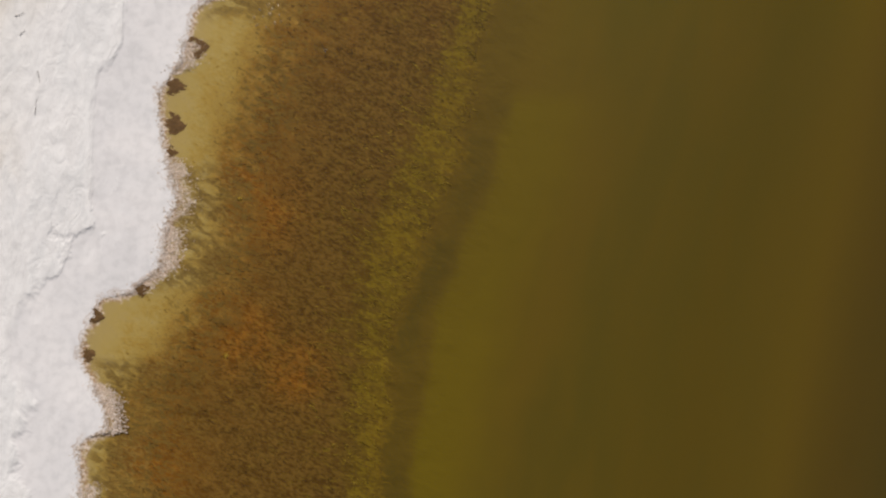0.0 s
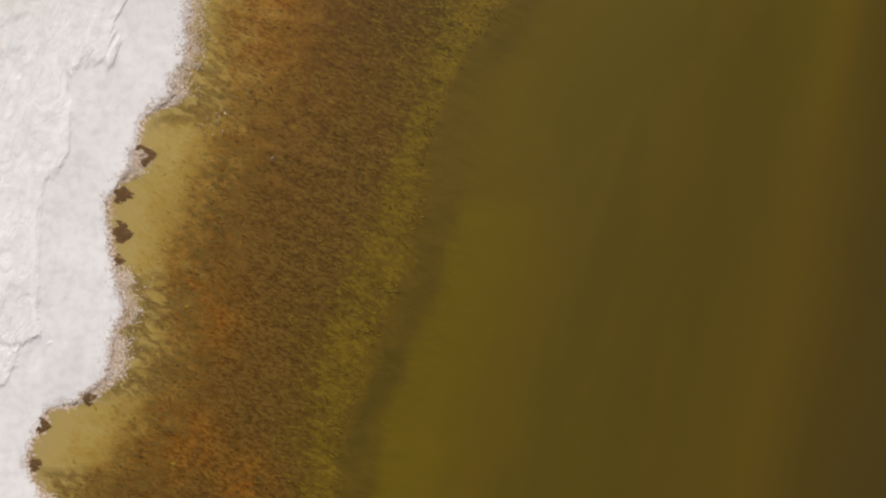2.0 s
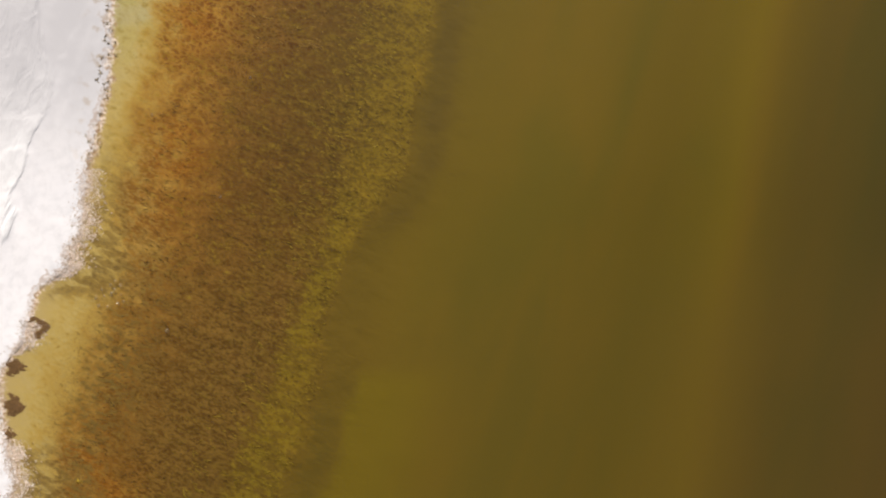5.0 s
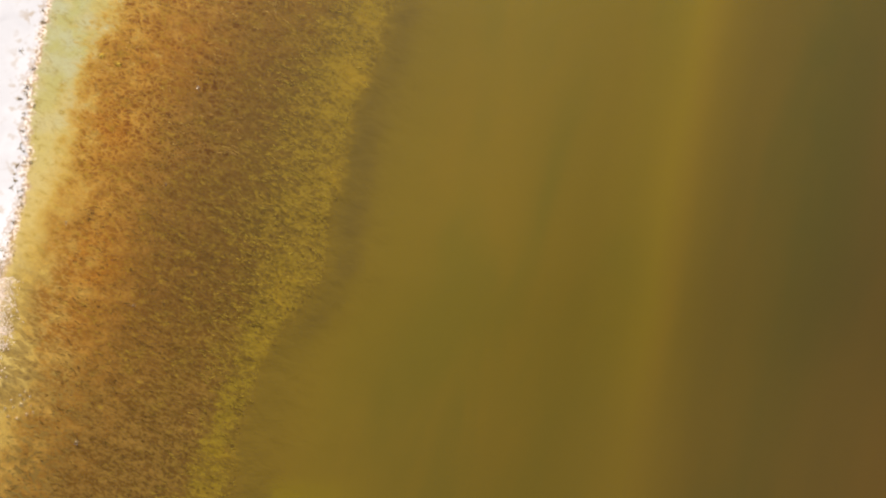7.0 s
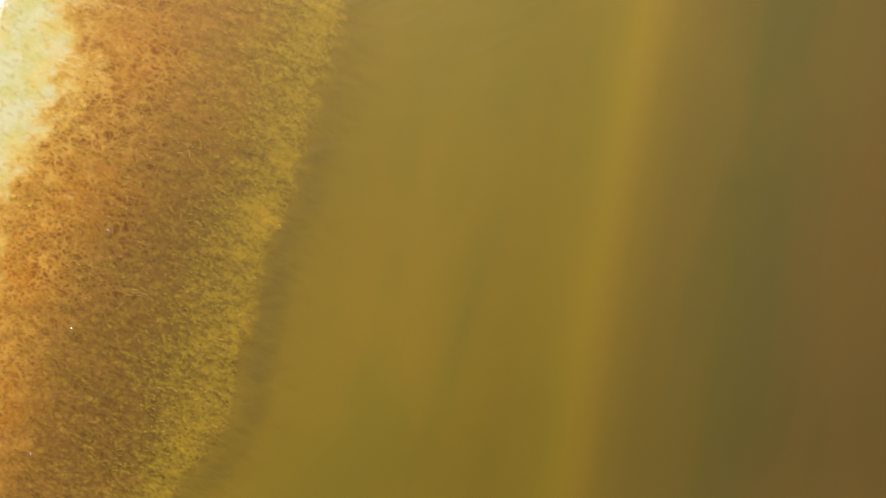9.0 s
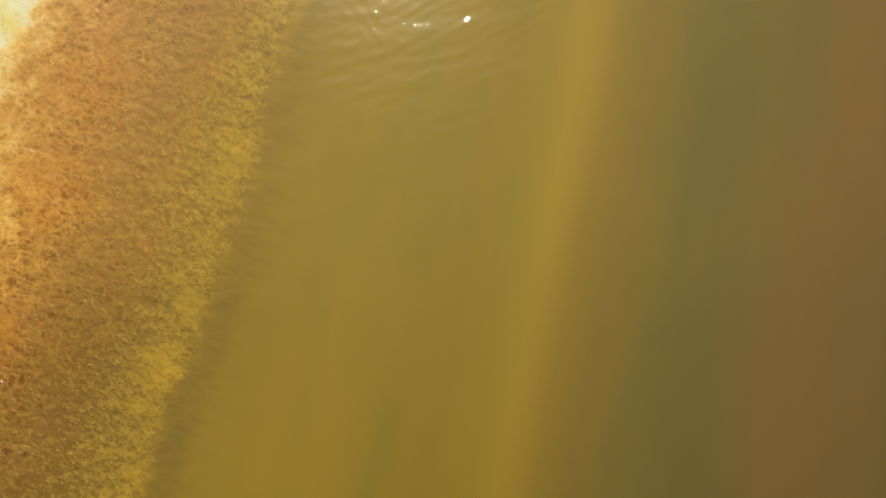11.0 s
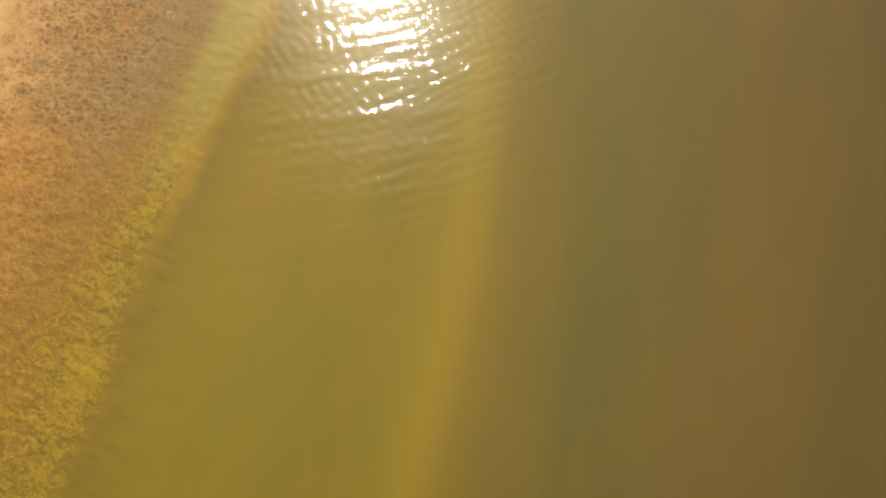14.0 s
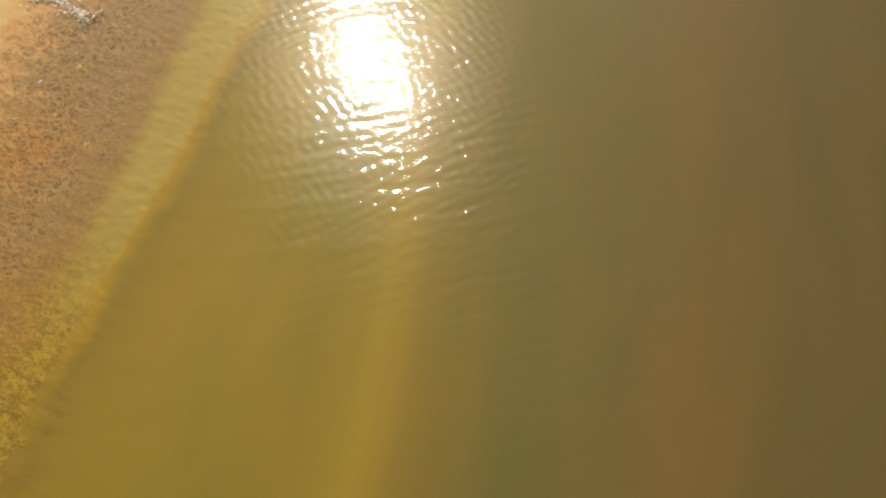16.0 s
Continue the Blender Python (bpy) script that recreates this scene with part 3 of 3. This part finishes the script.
# ---------------------------------------------------------------- growth, lumps and grains, too many to count
def tubes(name, material, x, y, z, way, length, thick, lift):
    """Bent, tapered strands as one mesh: three rings of three corners each, closed at both ends."""
    n = len(x)
    steps = np.array((-0.5, -0.1, 0.25, 0.5))
    girth = np.array((0.25, 1.0, 0.8, 0.15))
    height = np.array((0.0, 0.8, 1.0, 0.35))
    bend = np.random.RandomState(8).normal(size=n) * 0.25
    ca, sa = np.cos(way), np.sin(way)
    co = np.empty((n, 12, 3))
    for r in range(4):
        a, side = steps[r] * length, bend * length * (steps[r] ** 2)
        cx, cy, cz = x + a * ca - side * sa, y + a * sa + side * ca, z + height[r] * lift
        for c in range(3):
            turn = c * 2.0944 + 0.5
            w, h = math.cos(turn) * girth[r] * thick, 0.22 * math.sin(turn) * girth[r] * thick
            co[:, r * 3 + c] = np.stack([cx - w * sa, cy + w * ca, cz + h], -1)
    faces = [(2, 1, 0), (9, 10, 11)]
    for r in range(3):
        for c in range(3):
            d = (c + 1) % 3
            faces += [(r * 3 + c, r * 3 + d, r * 3 + 3 + c), (r * 3 + d, r * 3 + 3 + d, r * 3 + 3 + c)]
    return many(name, material, co, faces)


def many(name, material, co, faces):
    """One mesh of many alike small pieces: co holds each piece's corners."""
    n, per = co.shape[:2]
    tri = (np.arange(n)[:, None, None] * per + np.array(faces)).reshape(-1, 3).astype(np.int32)
    me = bpy.data.meshes.new(name)
    me.vertices.add(n * per)
    me.vertices.foreach_set("co", co.astype(np.float32).ravel())
    me.loops.add(tri.size)
    me.loops.foreach_set("vertex_index", tri.ravel())
    me.polygons.add(len(tri))
    me.polygons.foreach_set("loop_start", np.arange(0, tri.size, 3, dtype=np.int32))
    me.polygons.foreach_set("use_smooth", np.ones(len(tri), bool))
    me.update(calc_edges=True)
    me.materials.append(material)
    return tagged(new(name, me), kind="stuff")


def scatter(count, seed, low, high, first=-6.0, last=32.0):
    """Random places whose zone lies between low and high."""
    r = np.random.RandomState(seed)
    y = r.uniform(first, last, count * 3)
    x = shore_x(y) + r.uniform(-0.5, 10.0, len(y))
    z = zone(x, y)
    keep = np.flatnonzero((z > low) & (z < high))[:count]
    return x[keep], y[keep], z[keep], r


def strands(name, material, count, seed, low, high, patch, label, first=-6.0, last=32.0, longest=0.16, thickest=0.009):
    x, y, z, r = scatter(count, seed, low, high, first, last)
    keep = rough(x, y, 0.7, seed + 60, 3) + r.normal(size=len(x)) * 0.2 > patch
    x, y, z = x[keep], y[keep], z[keep]
    n = len(x)
    bed = ground_z(x, y, offshore(x, y), z)
    way = np.radians(-27 + r.normal(size=n) * 24)
    length, thick = r.uniform(0.35, 1.0, n) * longest, r.uniform(0.5, 1.0, n) * thickest
    return tagged(tubes(name, material, x, y, bed, way, length, thick, r.uniform(0.000, 0.0015, n)), label, "algae")


DARK_GROWTH = growth_material("dark_brown_growth", [(0.0, (0.095, 0.054, 0.013)), (0.6, (0.125, 0.069, 0.015)), (1.0, (0.18, 0.095, 0.018))])
ORANGE_GROWTH = growth_material("orange_growth", [(0.0, (0.28, 0.165, 0.036)), (0.5, (0.35, 0.22, 0.05)), (1.0, (0.46, 0.31, 0.075))])
YELLOW_GROWTH = growth_material("yellow_green_growth", [(0.0, (0.22, 0.15, 0.017)), (0.6, (0.28, 0.19, 0.02)), (1.0, (0.34, 0.235, 0.028))])
strands("dark_algae_strands", DARK_GROWTH, 6000, 71, 1.1, 2.9, -0.1, "dark brown algae strands lying on the shallow lake bed", -6.0, 9.0, 0.17, 0.010)
strands("orange_algae_strands", ORANGE_GROWTH, 2600, 72, 0.9, 1.9, 0.0, "orange and tan algae filaments over the brown mat", 10.0, 32.0, 0.30, 0.008)
strands("yellow_algae_strands", YELLOW_GROWTH, 3600, 73, 1.9, 2.9, -0.1, "yellow-green algae strands along the mat's outer edge", -6.0, 17.0, 0.24, 0.015)


def lumps(name, material, x, y, z, size, seed, flat=1.0):
    """Uneven little stones of eight corners as one mesh."""
    r = np.random.RandomState(seed)
    n = len(x)
    base = np.array([(1, 0, 0), (0.3, 0.95, 0), (-0.8, 0.6, 0), (-0.8, -0.6, 0), (0.3, -0.95, 0), (0.1, 0.1, 0.45), (0, 0, -0.5)], float)
    faces = [(k, (k + 1) % 5, 5) for k in range(5)] + [((k + 1) % 5, k, 6) for k in range(5)]
    co = base * (1, 1, flat) * (1 + 0.3 * r.normal(size=(n, 7, 1)).clip(-1.5, 1.5)) * size[:, None, None]
    a = r.rand(n) * 6.283
    cx = co[..., 0] * np.cos(a)[:, None] - co[..., 1] * np.sin(a)[:, None]
    cy = co[..., 0] * np.sin(a)[:, None] + co[..., 1] * np.cos(a)[:, None]
    co = np.stack([cx + x[:, None], cy + y[:, None], co[..., 2] + z[:, None]], -1)
    return many(name, material, co, faces)


def shore_lumps(name, material, count, seed, wide, shift, low, high, patch, label, bulge=-9.0, last=20.0):
    r = np.random.RandomState(seed)
    y = r.uniform(-6, last, count)
    x = shore_x(y) + shift + r.normal(size=count) * wide
    keep = (rough(x, y, 0.9, seed, 2) > patch) & (shore_x(y) - (shore_x(y - 0.9) + shore_x(y + 0.9)) / 2 > bulge)
    x, y = x[keep], y[keep]
    z = np.maximum(ground_z(x, y, offshore(x, y), zone(x, y)), -0.03)
    return tagged(lumps(name, material, x, y, z, r.uniform(low, high, len(x)), seed), label, "crust")


BROWN_CRUST = growth_material("brown_crust", [(0.0, (0.33, 0.20, 0.11)), (0.6, (0.48, 0.33, 0.20)), (1.0, (0.64, 0.50, 0.36))])
PINK_SALT = growth_material("pink_salt_grains", [(0.0, (0.52, 0.40, 0.31)), (0.6, (0.72, 0.60, 0.52)), (1.0, (0.82, 0.76, 0.72))])
shore_lumps("brown_crust_lumps", BROWN_CRUST, 4000, 81, 0.06, 0.02, 0.005, 0.015, -0.1, "brown crumbs of dried algae crust along the waterline", -9.0, 8.0)
shore_lumps("salt_grains", PINK_SALT, 13000, 82, 0.13, 0.08, 0.006, 0.018, -0.15, "pinkish white salt grains along the waterline", -0.06, 7.5)


shore_lumps("salt_crumbs", PINK_SALT, 9000, 84, 0.12, 0.14, 0.008, 0.024, -0.2, "white salt crumbs on the small headlands of the rim", 0.01, 7.0)
TAN_CRUST = growth_material("tan_crust", [(0.0, (0.24, 0.165, 0.07)), (0.6, (0.42, 0.32, 0.17)), (1.0, (0.66, 0.56, 0.42))])
shore_lumps("tan_crust_lumps", TAN_CRUST, 4500, 83, 0.16, 0.20, 0.006, 0.020, 0.0, "tan crumbs of salt and algae in the shallow fringe", -0.05, 8.5)


def foam_line(x0, y0, x1, y1, wide, count, seed):
    """A drift line of small foam domes that lie on the water."""
    r = np.random.RandomState(seed)
    f = r.rand(count)
    swing = 0.06 * np.sin(f * 9 + seed) + wide * r.normal(size=count) * (0.3 + 0.7 * np.abs(np.sin(f * 8)))
    ux, uy = x1 - x0, y1 - y0
    n = math.hypot(ux, uy)
    x, y = x0 + ux * f - uy / n * swing, y0 + uy * f + ux / n * swing
    return tagged(lumps("foam", FOAM, x, y, np.full(count, 0.003), 0.012 + 0.026 * r.rand(count) ** 2, seed, 0.25), "thin drift line of pale foam on the water", "foam")


def sprigs(count, seed):
    """Small spiky plants rooted in the fringe of the salt, as one mesh of bent strands."""
    r = np.random.RandomState(seed)
    y = np.repeat(r.uniform(7.6, 15.0, count), 9)
    x = shore_x(y) + np.repeat(r.normal(size=count) * 0.09 - 0.05, 9)
    way = r.uniform(0, 6.283, len(x))
    length = np.repeat(r.uniform(0.04, 0.11, count), 9) * r.uniform(0.5, 1.0, len(x))
    x, y = x + 0.45 * length * np.cos(way), y + 0.45 * length * np.sin(way)
    z = np.maximum(ground_z(x, y, offshore(x, y), zone(x, y)), 0.0)
    return tagged(tubes("shore_sprigs", SPRIG, x, y, z, way, length, np.full(len(x), 0.005), np.full(len(x), 0.008)),
                  "small dry brown plants in the damp salt fringe", "plant")


SPRIG = growth_material("dry_brown_plant", [(0.0, (0.22, 0.15, 0.08)), (0.6, (0.32, 0.24, 0.12)), (1.0, (0.42, 0.32, 0.15))])
sprigs(45, 95)
FOAM = growth_material("pale_foam", [(0.0, (0.44, 0.33, 0.20)), (0.6, (0.58, 0.47, 0.33)), (1.0, (0.78, 0.70, 0.57))])
foam_line(1.7, 32.1, 3.95, 30.75, 0.20, 700, 91)


# ---------------------------------------------------------------- single things at the waterline
def mesh_thing(name, bm, material, label, category, group=""):
    me = bpy.data.meshes.new(name)
    for f in bm.faces:
        f.smooth = True
    bm.to_mesh(me)
    bm.free()
    me.materials.append(material)
    return tagged(new(name, me), label, category, group)


def mud_fan(x, y, size, seed):
    """A low dark fan of mud that rises out of the bed at the rim; its ragged outline is where it dips under the bed."""
    r = random.Random(seed)
    u, v = np.meshgrid(np.linspace(-1.0, 2.6, 44), np.linspace(-1.5, 1.5, 38))
    reach = np.clip(1.0 - ((u - 0.1) / np.where(u > 0.1, 1.25, 0.8)) ** 2 - (v / (1.1 - 0.45 * u)) ** 2, -1, 1)
    lift = 0.012 * reach + 0.001 + 0.018 * rough(u * 0.8 + seed * 9, v * 1.3, 0.7, 90 + seed, 3) + 0.014 * rough(u * 0.6, v * 1.2 + seed * 5, 0.2, 70 + seed, 2)
    lift = np.where(reach < -0.5, -0.03, np.where(lift > 0, lift * 0.6, lift))
    turn = radians(r.uniform(-15, 15))
    u, v = size * (u * math.cos(turn) - v * math.sin(turn)), size * (u * math.sin(turn) + v * math.cos(turn))
    lift = lift + np.minimum(ground_z(x + u, y + v, offshore(x + u, y + v), zone(x + u, y + v)), 0.01)
    bm = bmesh.new()
    grid = [[bm.verts.new((u[j, i], v[j, i], lift[j, i])) for i in range(44)] for j in range(38)]
    for j in range(37):
        for i in range(43):
            bm.faces.new((grid[j][i], grid[j][i + 1], grid[j + 1][i + 1], grid[j + 1][i]))
    ob = mesh_thing("mud_fan", bm, MUD, "low dark brown mud fan at the salt rim", "mud", "mud fans along the rim")
    ob.matrix_world = pose(x, y, 0.0)
    return ob


MUD = growth_material("dark_mud", [(0.0, (0.15, 0.085, 0.036)), (1.0, (0.15, 0.085, 0.036))], True)
for k, (fx, fy, fs) in enumerate(((-5.22, 4.19, 0.20), (-5.67, 3.42, 0.20), (-5.68, 2.6, 0.22), (-5.74, 2.02, 0.12), (-7.33, -1.42, 0.14), (-7.48, -2.2, 0.16), (-6.36, -0.84, 0.15))):
    mud_fan(fx - 0.03, fy, fs * 0.95, k)


def bubble():
    """A gas bubble, also set for sun sparkles: the upper half of a thin film on the water."""
    bm = bmesh.new()
    bmesh.ops.create_uvsphere(bm, u_segments=16, v_segments=10, radius=1)
    bmesh.ops.delete(bm, geom=[v for v in bm.verts if v.co.z < -0.15], context="VERTS")
    return mesh_thing("bubble_sparkle", bm, FILM, "clear round gas bubble on the water, in places a stand-in for a sun sparkle", "bubble", "gas bubbles on the water")


def film_material():
    """A thin clear film: it lets light through; its mirror share is raised for bright glints."""
    k = Nodes("bubble_film")
    tree = k.tree
    gloss = tree.nodes.new("ShaderNodeBsdfGlossy")
    gloss.inputs["Roughness"].default_value = 0.16
    gloss.inputs["Color"].default_value = (1.0, 0.84, 0.62, 1)
    clear = tree.nodes.new("ShaderNodeBsdfTransparent")
    both = tree.nodes.new("ShaderNodeMixShader")
    both.inputs[0].default_value = 0.32
    tree.links.new(clear.outputs[0], both.inputs[1])
    tree.links.new(gloss.outputs[0], both.inputs[2])
    tree.links.new(both.outputs[0], k.out.inputs["Surface"])
    tree.nodes.remove(k.bsdf)
    return k.mat


FILM = film_material()
first = bubble()
r = random.Random(12)
# past y = 26 bubbles, the others added to stand in for sun sparkles
SPOTS = ((2.35, 30.65), (3.4, 29.35), (3.61, 29.31), (3.79, 29.35), (3.85, 29.85), (3.7, 29.94), (3.89, 30.92), (3.24, 31.29), (2.87, 31.46),
         (3.6, 31.16), (3.72, 31.05), (3.45, 31.22), (2.65, 26.98), (3.03, 28.3), (-3.96, 4.66), (-3.78, 4.63), (-3.69, 4.9), (-3.64, 4.99),
         (-3.45, 4.74), (-3.52, 5.07), (-3.84, 4.84), (-4.02, 4.82), (-3.9, 4.98), (-3.58, 4.7), (-3.5, 4.88), (-3.72, 5.08), (-3.62, 5.16), (-2.54, 4.13), (1.08, 22.42), (0.8, 22.1), (0.84, 20.84), (0.78, 20.61), (1.1, 20.64),
         (0.57, 23.0), (-1.47, 6.91), (-2.91, 8.63), (-0.85, 9.42), (-0.22, 11.49))
for k, (bx, by) in enumerate(SPOTS):
    size = r.uniform(0.030, 0.055) * (1.4 if by > 26 else 1)
    ob = first if k == 0 else copy_thing(first, Matrix())
    ob.matrix_world = pose(bx, by, 0.0, 0, 0, r.uniform(0, 360)) @ Matrix.Diagonal((size, size * r.uniform(0.8, 1), size * 0.8, 1))


def film_fold(x, y, turn, length, seed):
    """A wet wrinkle where gas lifts the algae film: a low winding ridge, pointed at both ends."""
    r = random.Random(seed)
    bm = bmesh.new()
    before, side = None, 0.0
    for i in range(15):
        f = i / 14
        side += r.uniform(-0.022, 0.022)
        wide = 0.017 * math.sin(math.pi * (0.06 + 0.88 * f)) * r.uniform(0.7, 1.2)
        up = r.uniform(0.15, 1.3)
        ring = [bm.verts.new((length * (f - 0.5), side + wide * math.cos(a), wide * up * math.sin(a))) for a in (-0.4, 0.35, 1.1, 1.57, 2.05, 2.8, 3.54)]
        for q in range(6):
            if before:
                bm.faces.new((before[q + 1], before[q], ring[q], ring[q + 1]))
        before = ring
    bmesh.ops.recalc_face_normals(bm, faces=bm.faces)
    ob = mesh_thing("film_fold", bm, WET_FILM, "wet shiny wrinkle of orange algae film", "algae", "film wrinkles by the mat")
    ob.matrix_world = pose(x, y, 0.0, 0, 0, turn)
    return ob


def wet_film_material():
    k = Nodes("wet_algae_film")
    return k.done(k.ramp(k.noise(14.0, detail=3), [(0.3, (0.40, 0.24, 0.07)), (0.7, (0.60, 0.43, 0.20))]), 0.16, k.bump(k.noise(40.0), 0.25, 0.006), 0.8)


WET_FILM = wet_film_material()
for k, spot in enumerate(((0.84, 22.25, 78, 0.30), (0.80, 21.95, 70, 0.22), (1.02, 22.35, 110, 0.24), (0.92, 22.05, 60, 0.14), (0.72, 21.35, 82, 0.26),
                          (0.82, 21.15, 62, 0.20), (0.66, 20.85, 65, 0.24), (0.74, 20.62, 95, 0.16), (0.95, 20.68, 72, 0.28), (0.88, 20.48, 50, 0.16),
                          (0.74, 20.32, 60, 0.14), (2.40, 25.5, 80, 0.20), (2.70, 27.0, 50, 0.18))):
    film_fold(*spot, 40 + k)


def twig(x, y, turn, length, seed):
    """A dark crack in the salt, built as a thin bent stick, thinner to its end."""
    r = random.Random(seed)
    bm = bmesh.new()
    before, side = None, 0.0
    for i in range(9):
        f = i / 8
        side += r.uniform(-0.012, 0.012)
        thick = 0.005 * (1 - 0.6 * f) * (1 + 0.2 * r.random())
        ring = [bm.verts.new((length * (f - 0.5), side + thick * math.cos(a), 0.01 + thick * math.sin(a) + 0.006 * math.sin(3.1 * f))) for a in (0.3, 1.35, 2.4, 3.45, 4.5, 5.5)]
        for k in range(6):
            if before:
                bm.faces.new((before[k], before[(k + 1) % 6], ring[(k + 1) % 6], ring[k]))
        if i in (0, 8):
            bm.faces.new(ring if i else ring[::-1])
        before = ring
    bm.normal_update()
    ob = mesh_thing("twig", bm, CRACK, "thin dark crack in the salt, built as a raised stick", "twig", "twigs on the salt")
    px, py = np.array([x]), np.array([y])
    ob.matrix_world = pose(x, y, float(ground_z(px, py, offshore(px, py), zone(px, py))[0]), 0, 0, turn)
    return ob


CRACK = growth_material("crack_brown", [(0.0, (0.20, 0.165, 0.135)), (1.0, (0.20, 0.165, 0.135))])
# sticks laid on the crust that stand in for thin dark cracks
for k, spot in enumerate(((-8.49, 3.55, -80, 0.30), (-8.54, 2.95, 82, 0.34), (-8.81, 4.47, 35, 0.16), (-8.87, 4.87, 20, 0.22))):
    twig(*spot, k)


def algae_tuft(x, y, size, material, seed):
    """A flat star of soft arms that spread over the bed from one middle."""
    r = random.Random(seed)
    bm = bmesh.new()
    arms = r.randint(6, 8)
    hub = bm.verts.new((0, 0, 0.022))
    low, high = [], []
    for k in range(arms * 4):
        a = 2 * math.pi * k / (arms * 4)
        reach = size * (1.0 if k % 4 == 0 else 0.42) * r.uniform(0.65, 1.15)
        bend = r.uniform(-0.12, 0.12)
        high.append(bm.verts.new((0.55 * reach * math.cos(a + bend), 0.55 * reach * math.sin(a + bend), 0.014 + 0.006 * r.random())))
        low.append(bm.verts.new((reach * math.cos(a), reach * math.sin(a), -0.012)))
    for k in range(arms * 4):
        d = (k + 1) % (arms * 4)
        bm.faces.new((hub, high[k], high[d]))
        bm.faces.new((high[k], low[k], low[d], high[d]))
    ob = mesh_thing("algae_tuft", bm, material, "bright yellow star-shaped algae tuft on the lake bed", "algae", "algae tufts on the bed")
    px, py = np.array([x]), np.array([y])
    ob.matrix_world = pose(x, y, float(ground_z(px, py, offshore(px, py), zone(px, py))[0]), 0, 0, r.uniform(0, 360))
    return ob


TUFT = growth_material("yellow_tuft", [(0.0, (0.36, 0.24, 0.03)), (1.0, (0.36, 0.24, 0.03))])
TUFTS = ((3.89, 28.93, 0.17), (3.62, 27.17, 0.12), (4.64, 26.2, 0.13), (-0.95, 14.24, 0.17), (-2.31, 12.23, 0.15), (-1.95, 12.03, 0.13),
         (-4.34, 1.04, 0.10), (-4.64, -2.25, 0.11))
for k, spot in enumerate(TUFTS):
    algae_tuft(*spot, TUFT, k)
